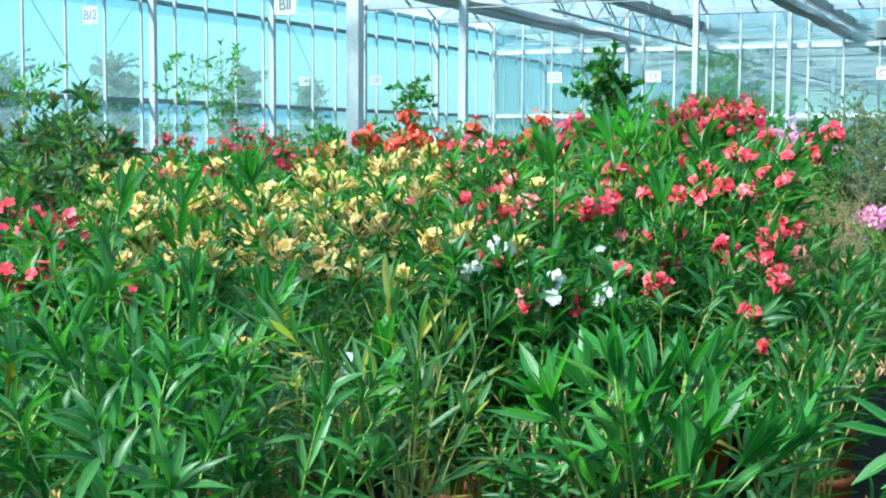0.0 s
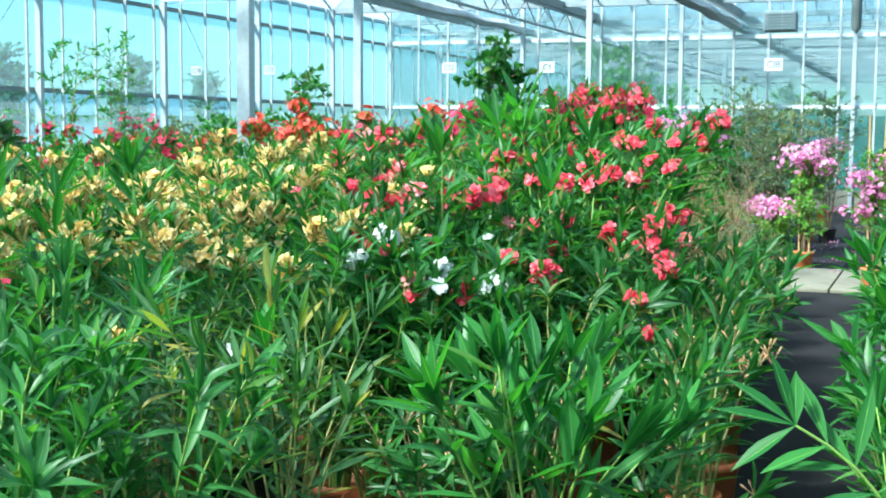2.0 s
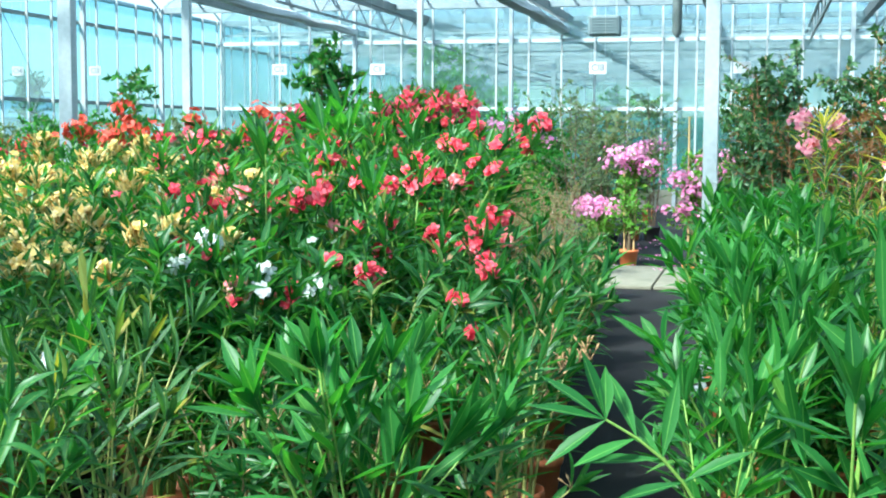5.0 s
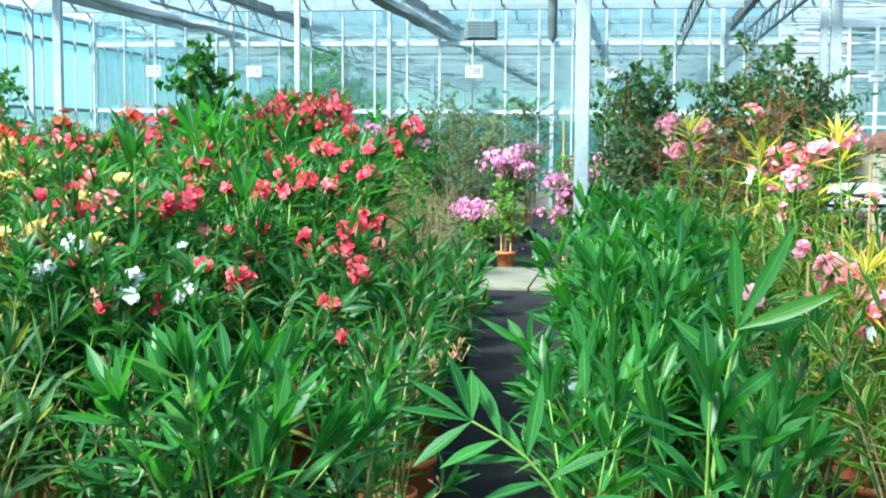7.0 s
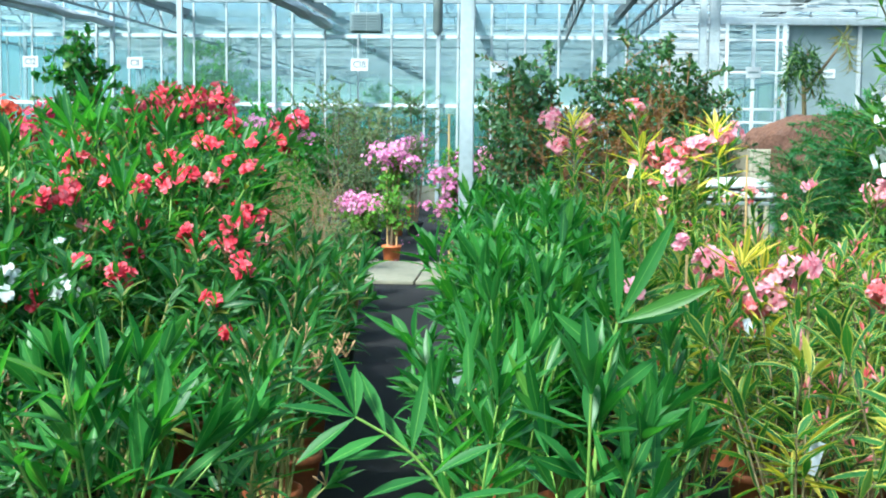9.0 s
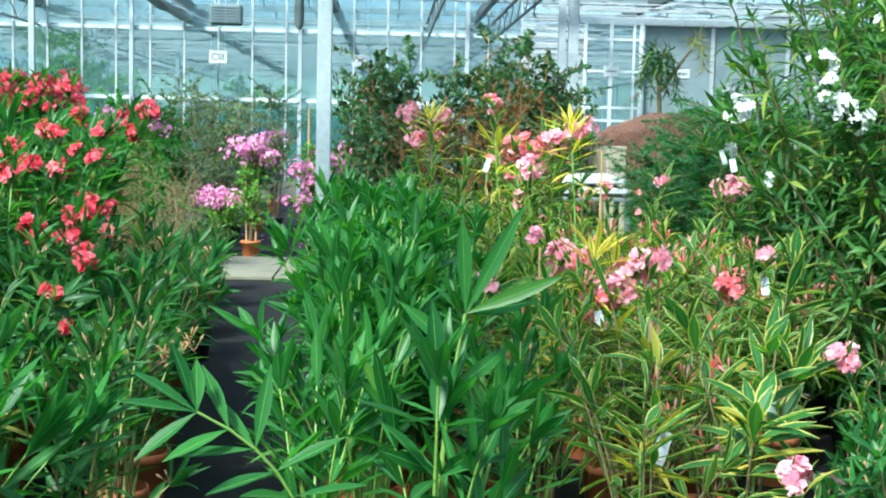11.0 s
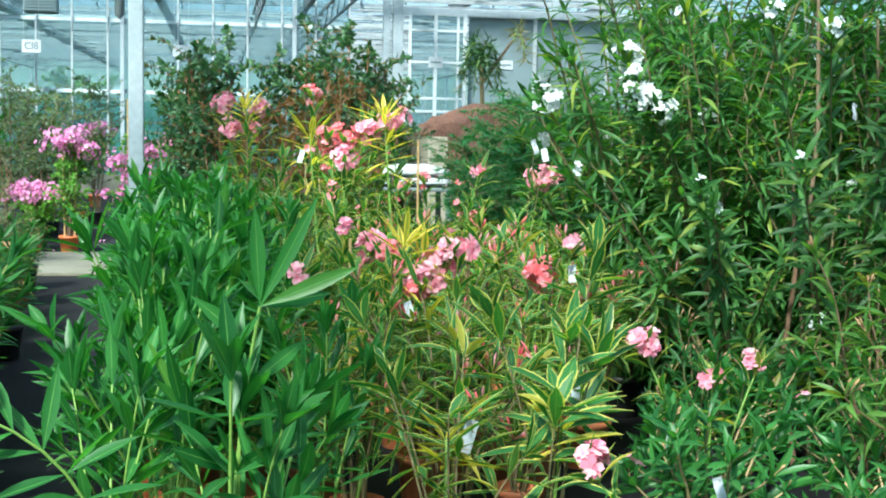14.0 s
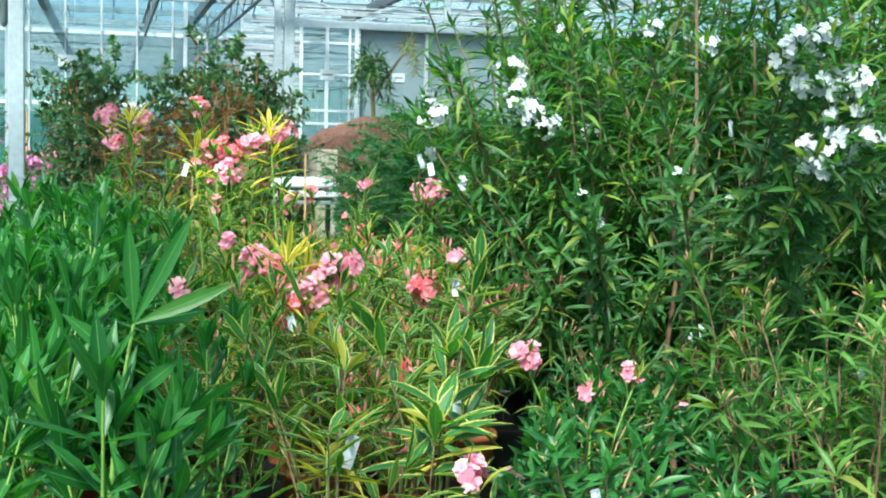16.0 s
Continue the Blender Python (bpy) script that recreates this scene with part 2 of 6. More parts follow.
def mesh_part(name, me, material, parent, label="", kind=""):
    if material and not me.materials:
        me.materials.append(material)
    ob = new(name, me)
    ob.parent = parent
    return tagged(ob, label=label, kind=kind)


def thing(name, label, category, at=(0, 0, 0), group="", kind=""):
    ob = new(name)
    ob.empty_display_size = 0.1
    ob.location = at
    return tagged(ob, label=label, category=category, group=group, kind=kind)


def add_box(bm, x0, x1, y0, y1, z0, z1, bevel=0.0):
    made = bmesh.ops.create_cube(bm, size=1.0, matrix=Matrix.Translation(((x0 + x1) / 2, (y0 + y1) / 2, (z0 + z1) / 2)) @ Matrix.Diagonal((x1 - x0, y1 - y0, z1 - z0, 1)))
    if bevel:
        es = list({e for v in made["verts"] for e in v.link_edges})
        bmesh.ops.bevel(bm, geom=es, offset=bevel, segments=2, affect="EDGES", profile=0.5)


def box_bm(*a, bevel=0.0):
    bm = bmesh.new()
    add_box(bm, *a, bevel=bevel)
    return bm


def mesh_from(name, verts, faces, uvs=None):
    """A mesh from arrays; faces are quads (n, 4) or triangles (n, 3)."""
    me = bpy.data.meshes.new(name)
    n, k = faces.shape
    me.vertices.add(len(verts))
    me.vertices.foreach_set("co", np.ascontiguousarray(verts, dtype=np.float32).ravel())
    me.loops.add(n * k)
    me.loops.foreach_set("vertex_index", faces.astype(np.int32).ravel())
    me.polygons.add(n)
    me.polygons.foreach_set("loop_start", np.arange(0, n * k, k, dtype=np.int32))
    me.polygons.foreach_set("use_smooth", np.ones(n, dtype=bool))
    if uvs is not None:
        layer = me.uv_layers.new(name="UVMap")
        layer.data.foreach_set("uv", uvs[faces.ravel()].astype(np.float32).ravel())
    me.update(calc_edges=True)
    return me


def unit(v):
    return v / np.maximum(np.linalg.norm(v, axis=-1, keepdims=True), 1e-9)


def tubes(paths, sides=5):
    """Tapered tubes along polylines; each path: (k, 3) points and k radii."""
    V, F, off = [], [], 0
    a = np.arange(sides) * 2 * np.pi / sides
    for pts, rad in paths:
        pts = np.asarray(pts, float)
        d = unit(np.gradient(pts, axis=0))
        ref = np.array([0.31, 0.95, 0.05]) if abs(d[0][1]) < 0.8 else np.array([0.95, 0.1, 0.2])
        s = unit(np.cross(d, ref))
        u = np.cross(s, d)
        ring = pts[:, None] + (s[:, None] * np.cos(a)[None, :, None] + u[:, None] * np.sin(a)[None, :, None]) * np.asarray(rad)[:, None, None]
        k = len(pts)
        V.append(ring.reshape(-1, 3))
        i = np.arange(k - 1)[:, None] * sides + np.arange(sides)[None]
        j = np.arange(k - 1)[:, None] * sides + (np.arange(sides)[None] + 1) % sides
        F.append(np.stack([i, j, j + sides, i + sides], -1).reshape(-1, 4) + off)
        off += k * sides
    return np.concatenate(V), np.concatenate(F)


def tube_mesh(name, paths, sides=5):
    return mesh_from(name, *tubes(paths, sides))


PROFILES = {  # along the blade, half width
    "fine": ((0, 0.05), (0.12, 0.30), (0.3, 0.76), (0.5, 1.0), (0.68, 0.86), (0.86, 0.42), (1.0, 0.02)),
    "mid": ((0, 0.05), (0.25, 0.80), (0.6, 0.95), (1.0, 0.03)),
    "oval": ((0, 0.05), (0.2, 0.75), (0.5, 1.0), (0.8, 0.72), (1.0, 0.04)),
    "low": ((0, 0.08), (0.45, 1.0), (1.0, 0.05)),
}


def blades(base, way, up, length, width, bend, profile="mid", fold=0.25):
    """Many leaves at once, folded along the midrib and bent down."""
    prof = np.array(PROFILES[profile])
    s, w = prof[:, 0], prof[:, 1]
    k = len(s)
    way = unit(way)
    side = unit(np.cross(way, up))
    nrm = np.cross(side, way)
    L, W, B = (np.broadcast_to(np.asarray(v, float), (len(base),))[:, None, None] for v in (length, width, bend))
    S = s[None, :, None]
    mid = base[:, None] + way[:, None] * (S * L) * (1 - 0.25 * B * S) - nrm[:, None] * B * L * S ** 2
    edge = side[:, None] * w[None, :, None] * W / 2
    lift = nrm[:, None] * w[None, :, None] * W * fold
    V = np.stack([mid + edge + lift, mid, mid - edge + lift], 2)  # n, k, 3, xyz
    n = len(base)
    V = V.reshape(-1, 3)
    q = []
    for r in range(k - 1):
        for c in range(2):
            q.append((r * 3 + c, r * 3 + c + 1, (r + 1) * 3 + c + 1, (r + 1) * 3 + c))
    F = (np.array(q)[None] + (np.arange(n) * k * 3)[:, None, None]).reshape(-1, 4)
    uv = np.zeros((k, 3, 2))
    uv[:, :, 0] = np.array([1, 0, -1])[None]
    uv[:, :, 1] = s[:, None]
    UV = np.tile(uv.reshape(-1, 2), (n, 1))
    return V, F, UV


def blossoms(centre, facing, size, rng, petals=5, cup=0.35):
    """Open flowers: each a ring of rounded petals."""
    n = len(centre)
    facing = unit(facing)
    ref = unit(rng.normal(size=(n, 3)))
    s = unit(np.cross(facing, ref))
    u = np.cross(facing, s)
    V, F = [], []
    size = np.broadcast_to(np.asarray(size, float), (n,))[:, None]
    spin = rng.uniform(0, 6.28, n)
    k = 0
    for p in range(petals):
        a = spin + p * 2 * np.pi / petals + rng.normal(0, 0.12, n)
        out = s * np.cos(a)[:, None] + u * np.sin(a)[:, None]
        tan = -s * np.sin(a)[:, None] + u * np.cos(a)[:, None]
        lift = cup + rng.normal(0, 0.12, (n, 1))
        c = centre
        pts = [c, c + (out * 0.30 + tan * 0.20 + facing * lift * 0.30) * size, c + (out * 0.50 + tan * 0.17 + facing * lift * 0.34) * size,
               c + (out * 0.54 - tan * 0.12 + facing * lift * 0.30) * size, c + (out * 0.32 - tan * 0.22 + facing * lift * 0.32) * size]
        V.append(np.stack(pts, 1))
    V = np.stack(V, 1)  # n, petals, 5, 3
    idx = np.arange(n * petals)[:, None, None] * 5
    F = (idx + np.array([(0, 1, 2, 3), (0, 3, 4, 0)])[None])
    tri = np.concatenate([idx[:, 0] + np.array([[0, 1, 2]]), idx[:, 0] + np.array([[0, 2, 3]]), idx[:, 0] + np.array([[0, 3, 4]])])
    return V.reshape(-1, 3), tri


def join(geoms):
    V, F, U, off = [], [], [], 0
    for g in geoms:
        V.append(g[0])
        F.append(g[1] + off)
        if len(g) > 2:
            U.append(g[2])
        off += len(g[0])
    return (np.concatenate(V), np.concatenate(F), np.concatenate(U)) if U else (np.concatenate(V), np.concatenate(F))


# ---- plants ----
def pot_mesh(radius, height):
    """A tapered nursery pot with a rolled rim and soil inside."""
    bm = bmesh.new()
    prof = [(0.0, 0.0), (0.74, 0.0), (0.76, 0.02), (0.93, 0.84), (1.0, 0.85), (1.02, 0.92), (1.0, 1.0), (0.94, 1.0), (0.92, 0.86), (0.0, 0.85)]
    rows = []
    for r, z in prof:
        rows.append([bm.verts.new((r * radius * math.cos(i * math.tau / 14), r * radius * math.sin(i * math.tau / 14), z * height)) for i in range(14)] if r else [bm.verts.new((0, 0, z * height))])
    for a, b in zip(rows, rows[1:]):
        for i in range(14):
            vs = [a[i % len(a)], a[(i + 1) % len(a)], b[(i + 1) % len(b)], b[i % len(b)]]
            bm.faces.new(list(dict.fromkeys(vs)))
    bmesh.ops.recalc_face_normals(bm, faces=bm.faces)
    me = bpy.data.meshes.new("pot")
    bm.to_mesh(me)
    bm.free()
    for p in me.polygons:
        p.use_smooth = True
    return me


POTS = {}


def give_pot(owner, radius, height, material, label):
    key = (radius, height, material.name)
    if key not in POTS:
        POTS[key] = pot_mesh(radius, height)
    mesh_part("pot", POTS[key], material, owner, label)


def curve_points(p0, p1, p2, k):
    t = np.linspace(0, 1, k)[:, None]
    return (1 - t) ** 2 * p0 + 2 * t * (1 - t) * p1 + t ** 2 * p2


def shoots(rng, n, height, spread, base_z, low=0.7, branch=0.5, lean=(0, 0)):
    """Stems that rise from one pot, some forking half-way."""
    out = []
    for i in range(n):
        a = i * 2.4 + rng.uniform(-0.5, 0.5)
        r = spread * math.sqrt(rng.uniform(0.05, 1))
        h = height * rng.uniform(low, 1.0)
        p0 = np.array([0.035 * math.cos(a), 0.035 * math.sin(a), base_z])
        p2 = np.array([r * math.cos(a) + lean[0] * h, r * math.sin(a) + lean[1] * h, h])
        p1 = np.array([p2[0] * 0.35, p2[1] * 0.35, base_z + (h - base_z) * 0.55])
        pts = curve_points(p0, p1, p2, 9)
        wob = rng.normal(0, 0.012, (9, 3)) * np.array([1, 1, 0.2]) * h
        pts = pts + np.cumsum(wob, axis=0) * np.linspace(0, 1, 9)[:, None]
        out.append((pts, 0.2))
        if rng.uniform() < branch:
            j = rng.integers(3, 6)
            d = np.array([math.cos(a + 1.8), math.sin(a + 1.8), 0]) * spread * rng.uniform(0.3, 0.6)
            tip = pts[-1] * np.array([1, 1, rng.uniform(0.8, 0.98)]) + d
            out.append((curve_points(pts[j], (pts[j] + tip) / 2 + d * 0.3, tip, 7), 0.05))
    return out


def leaf_frames(rng, pts, start, gap, whorl=3, open_low=75, open_top=22):
    """Bases, directions and up-vectors of whorled leaves along a stem."""
    seg = np.linalg.norm(np.diff(pts, axis=0), axis=1)
    s = np.concatenate([[0], np.cumsum(seg)])
    total = s[-1]
    at = np.arange(total * start, total, gap)
    at = np.concatenate([at, total - np.array([0.0, 0.02])])
    base, way, up, frac = [], [], [], []
    spin = rng.uniform(0, 6.28)
    for q in at:
        q = min(max(q + rng.normal(0, gap * 0.25), 0), total)
        P = np.array([np.interp(q, s, pts[:, c]) for c in range(3)])
        d = np.array([np.interp(min(q + 0.02, total), s, pts[:, c]) - np.interp(max(q - 0.02, 0), s, pts[:, c]) for c in range(3)])
        d = d / max(np.linalg.norm(d), 1e-6)
        e1 = np.cross(d, [0.2, 0.97, 0.1])
        e1 /= np.linalg.norm(e1)
        e2 = np.cross(d, e1)
        spin += 1.05
        f = q / total
        ang = np.interp(f, [start, 0.6, 0.9, 1.0], [open_low, open_low * 0.8, open_low * 0.55, open_top])
        for w in range(whorl):
            b = spin + w * 2 * np.pi / whorl + rng.normal(0, 0.35)
            g = math.radians(ang + rng.normal(0, 14))
            o = e1 * math.cos(b) + e2 * math.sin(b)
            base.append(P)
            way.append(d * math.cos(g) + o * math.sin(g))
            up.append(d * math.sin(g) - o * math.cos(g))
            frac.append(f)
    return np.array(base), np.array(way), np.array(up), np.array(frac)


def stem_radii(p, r0, main=True):
    return np.linspace(r0 * (1.0 if main else 0.6), r0 * 0.4, len(p))


def flower_heads(tips, rng, per, fsize, lift=0.9, flat=0.7):
    out = []
    for tip in tips:
        k = int(rng.integers(max(2, per // 2), per + 1))
        o = unit(rng.normal(size=(k, 3)) * np.array([1, 1, flat])) * rng.uniform(0.3, 1.0, (k, 1)) * fsize * (0.5 + 0.42 * per ** 0.5)
        C = tip + o + np.array([0, 0, fsize * lift])
        out.append(mesh_from("flower_head", *blossoms(C, o + np.array([0, 0, 0.03]), fsize * rng.uniform(0.75, 1.15, k), rng)))
    return out


def bud_mesh(tips, rng, count, size=1.0):
    ps = []
    for tip in tips:
        for _ in range(int(count)):
            d = unit(rng.normal(size=3) * np.array([0.6, 0.6, 0.3]) + np.array([0, 0, 1.0])) * size
            d = d * rng.uniform(0.6, 1.15)
            w = 1 + 0.25 * (size - 1)
            ps.append(([tip, tip + d * 0.035, tip + d * 0.05, tip + d * 0.062], [0.0012 * w, 0.0016 * w, 0.005 * w, 0.0008]))
    return tube_mesh("buds", ps, 5)


def oleander_parts(seed, height=1.25, spread=0.32, stems=11, leaf=0.15, width=0.026, gap=0.06, profile="mid", flower=0, per=9, fsize=0.045,
                   bend=0.25, low=0.72, base_z=0.2, branch=0.5, start=0.3, open_low=72, buds=0, open_top=22, stem_r=0.008, top_only=True, bud_size=1.0, far=False):
    """Meshes of one oleander: each stem, the foliage, each flower cluster, the buds."""
    rng = np.random.default_rng(seed)
    st = shoots(rng, stems, height, spread, base_z, low, branch)
    fr = [leaf_frames(rng, p, start if s > 0.1 else 0.1, gap, open_low=open_low, open_top=open_top) for p, s in st]
    B, D, U, F = (np.concatenate([f[i] for f in fr]) for i in range(4))
    L = leaf * rng.uniform(0.6, 1.15, len(B)) * np.interp(F, [0.9, 1.0], [1, 0.75])
    wood, group = [], []
    for p, s in st + [(None, 1.0)]:
        if s > 0.1 and group and not (far and p is not None):
            wood.append(tube_mesh("wood" if far else "stem", group, 4 if far else 5))
            group = []
        if p is not None:
            group.append((p, stem_radii(p, stem_r, s > 0.1)))
    fol = mesh_from("foliage", *blades(B, D, U, L, width * rng.uniform(0.75, 1.2, len(B)), bend * rng.uniform(0.0, 2.0, len(B)), profile))
    tips = [p[-1] for p, s in st]
    if top_only:
        tips = sorted(tips, key=lambda p: -p[2])
    else:
        rng.shuffle(tips)
    heads = flower_heads(tips[:flower], rng, per, fsize) if flower else []
    return wood, [fol], heads, [bud_mesh(tips, rng, buds, bud_size)] if buds else []


def shrub_parts(seed, height, radius, crown=0.2, stems=4, twigs=70, twig=0.3, leaf=0.08, width=0.04, gap=0.035, profile="oval", bend=0.2, whorl=2,
                flower=0, per=10, fsize=0.035, stem_r=0.014, rise=0.5, open_low=60, bare=0.0, start=0.15, top_only=False, far=False):
    """A twiggy shrub or small tree: stems with twigs, leaves along the twigs, uneven outline."""
    rng = np.random.default_rng(seed)
    wood, leaves, tips, far_wood = [], [], [], []
    for i in range(stems):
        a = i * 2.4 + rng.uniform(-0.4, 0.4)
        r = radius * rng.uniform(0.15, 0.65) if stems > 1 else radius * 0.08
        top = np.array([r * math.cos(a), r * math.sin(a), height * rng.uniform(0.8, 1.0)])
        base = np.array([0.03 * math.cos(a), 0.03 * math.sin(a), 0.12])
        pts = curve_points(base, np.array([top[0] * 0.4, top[1] * 0.4, height * 0.45]), top, 10)
        group = [(pts, np.linspace(stem_r, stem_r * 0.3, 10))]
        for j in range(max(2, twigs // stems)):
            q = rng.uniform(crown, 1.0) * 9
            k = min(int(q), 8)
            p = pts[k] + (pts[k + 1] - pts[k]) * (q - k)
            b = rng.uniform(0, math.tau)
            size = twig * rng.uniform(0.5, 1.25) * (1.15 - 0.5 * abs(q / 9 - 0.55))
            d = np.array([math.cos(b), math.sin(b), rise * rng.uniform(0.2, 1.8)])
            d = d / np.linalg.norm(d) * size
            e = p + d + np.array([0, 0, rng.normal(0, 0.04)])
            tw = curve_points(p, p + d * 0.5 + np.array([0, 0, 0.05 * size / 0.3]), e, 5)
            group.append((tw, np.linspace(stem_r * 0.35, stem_r * 0.12, 5)))
            leaves.append(leaf_frames(rng, tw, max(start, bare), gap, whorl, open_low=open_low, open_top=25))
            tips.append(e)
        leaves.append(leaf_frames(rng, pts[6:], 0.1, gap * 1.6, whorl, open_low=open_low))
        tips.append(pts[-1])
        far_wood += group
        if not far:
            wood.append(tube_mesh("stem", group, 5))
    if far:
        wood.append(tube_mesh("wood", far_wood, 4))
    B, D, U, F = (np.concatenate([f[i] for f in leaves]) for i in range(4))
    fol = mesh_from("foliage", *blades(B, D, U, leaf * rng.uniform(0.6, 1.2, len(B)), width * rng.uniform(0.75, 1.2, len(B)), bend * rng.uniform(0, 2, len(B)), profile))
    rng.shuffle(tips)
    if top_only:
        tips.sort(key=lambda p: -p[2])
    heads = flower_heads(tips[:flower], rng, per, fsize, 0.2) if flower else []
    return wood, [fol], heads, []


def plant(name, meshes, mats, label, category, pot=(0.13, 0.22, None, ""), group=""):
    """One potted plant out of its meshes; mats: stems, leaves, flowers, buds."""
    ob = thing(name, label, category, group=group)
    for part_name, group_of, mat in zip(("stem", "foliage", "flower_head", "bud_spray"), meshes, mats):
        for me in group_of:
            far = me.name.startswith("wood")
            mesh_part("wood" if far else part_name, me, mat, ob, kind="stuff" if far or part_name in ("foliage", "bud_spray", "flower_head") else "")
    if pot:
        give_pot(ob, pot[0], pot[1], pot[2] or TERRACOTTA, pot[3])
    return ob


PLACED = []


def keep_clear(x, y, gap):
    return all((x - a) ** 2 + (y - b) ** 2 > gap * gap for a, b in PLACED)


def place_copies(protos, spots, rng, scale=(0.9, 1.1)):
    """Stand each prototype's first use and its copies at the spots."""
    fresh = list(protos)
    for i, (x, y, h) in enumerate(spots):
        k = i % len(protos)
        z = rng.uniform(*scale) * h
        turn = rng.uniform(0, 360)
        PLACED.append((x, y))
        if fresh and k < len(protos) and protos[k] in fresh:
            ob = protos[k]
            fresh.remove(ob)
            ob.matrix_basis = pose(x, y, 0, 0, 0, turn)
            ob.scale = (z, z, z)
        else:
            ob = copy_thing(protos[k], pose(x, y, 0, 0, 0, turn))
            ob.scale = (z, z, z)
    return fresh


def grid_spots(rng, x0, x1, y0, y1, step, inside=None, gap=0.3, h=(0.92, 1.08)):
    out = []
    y, row = y0, 0
    while y <= y1:
        x = x0 + (step / 2 if row % 2 else 0)
        while x <= x1:
            px, py = x + rng.uniform(-0.12, 0.12) * step * 2, y + rng.uniform(-0.12, 0.12) * step * 2
            if (inside is None or inside(px, py)) and keep_clear(px, py, gap):
                out.append((px, py, rng.uniform(*h)))
            x += step
        y += step * 0.87
        row += 1
    return out


# ---- the greenhouse ----
X_LEFT, Y_FAR, X_RIGHT, Y_END, Y_BACK = -12.6, 29.0, 10.0, 62.0, -9.0
RAIL_LOW, RAIL_TOP, EAVES, RIDGE = 2.22, 3.73, 4.30, 5.05
BAY = 3.33


def structure(name, label, at=(0, 0, 0)):
    return thing(name, label, "structure", at, kind="structure")


def sheet(name, x0, x1, y0, y1, z, material, label, category, step=1.0, wave=0.0):
    bm = bmesh.new()
    nx, ny = max(1, int((x1 - x0) / step)), max(1, int((y1 - y0) / step))
    grid = [[bm.verts.new((x0 + (x1 - x0) * i / nx, y0 + (y1 - y0) * j / ny,
                           z + wave * noise.noise((i * 0.37, j * 0.41, 3.1)))) for i in range(nx + 1)] for j in range(ny + 1)]
    for j in range(ny):
        for i in range(nx):
            bm.faces.new((grid[j][i], grid[j][i + 1], grid[j + 1][i + 1], grid[j + 1][i]))
    ob = part(name, bm, material, None)
    return tagged(ob, label=label, category=category, kind="structure")


sheet("ground", -900, 900, -900, 900, -0.03, FIELD, "flat green field around the greenhouse out to the horizon", "ground", 60.0)
sheet("floor", X_LEFT, X_RIGHT + 6, Y_BACK, Y_END, 0.0, FABRIC, "black woven ground cloth with dust on it", "floor", 0.5, 0.006)
path_bm = bmesh.new()
for i in range(12):
    add_box(path_bm, X_LEFT + 0.2 + i * 1.9, X_LEFT + 2.08 + i * 1.9, 13.95, 16.1, 0.004, 0.045, bevel=0.008)
tagged(part("pavement", path_bm, CONCRETE, None), label="pale concrete path slabs across the black floor", category="path", kind="structure")


def post_mesh(w, d, h):
    """A galvanised box section with a welded seam band and base plate."""
    bm = bmesh.new()
    add_box(bm, -w / 2, w / 2, -d / 2, d / 2, 0.02, h, bevel=0.008)
    add_box(bm, -w, w, -d, d, 0.0, 0.02, bevel=0.004)
    add_box(bm, -w / 2 - 0.004, w / 2 + 0.004, -d / 2 - 0.004, d / 2 + 0.004, 1.34, 1.36)
    me = bpy.data.meshes.new("post")
    bm.to_mesh(me)
    bm.free()
    return me


POST = post_mesh(0.092, 0.09, EAVES)
POST_WIDE = post_mesh(0.135, 0.11, EAVES)
SLIM = post_mesh(0.085, 0.12, EAVES)
SLIM_TALL = post_mesh(0.085, 0.12, RIDGE - 0.1)


def free_post(x, y, me, label="galvanised steel roof post standing among the plants"):
    ob = mesh_part("steel_post", me, GALV, None)
    ob.location = (x, y, 0)
    return tagged(ob, label=label, category="post", group="roof posts")


for x, y, me in ((-6.09, 10.9, POST_WIDE), (-0.235, 8.5, POST), (5.6, 8.5, POST), (-5.55, 21.5, POST), (-8.92, 19.6, POST_WIDE), (5.3, 19.6, POST), (-6.1, 39.6, POST_WIDE), (-0.3, 33.0, POST), (2.9, 33.0, POST)):
    free_post(x, y, me)


def pane_mesh(w, h):
    """A pane seen as a thin slab, width along x."""
    bm = box_bm(-w / 2, w / 2, -0.002, 0.002, 0, h)
    me = bpy.data.meshes.new("pane")
    bm.to_mesh(me)
    bm.free()
    return me


def bar_mesh(name, sx, sy, sz, bevel=0.004):
    bm = box_bm(-sx / 2, sx / 2, -sy / 2, sy / 2, 0, sz, bevel=bevel)
    me = bpy.data.meshes.new(name)
    bm.to_mesh(me)
    bm.free()
    return me


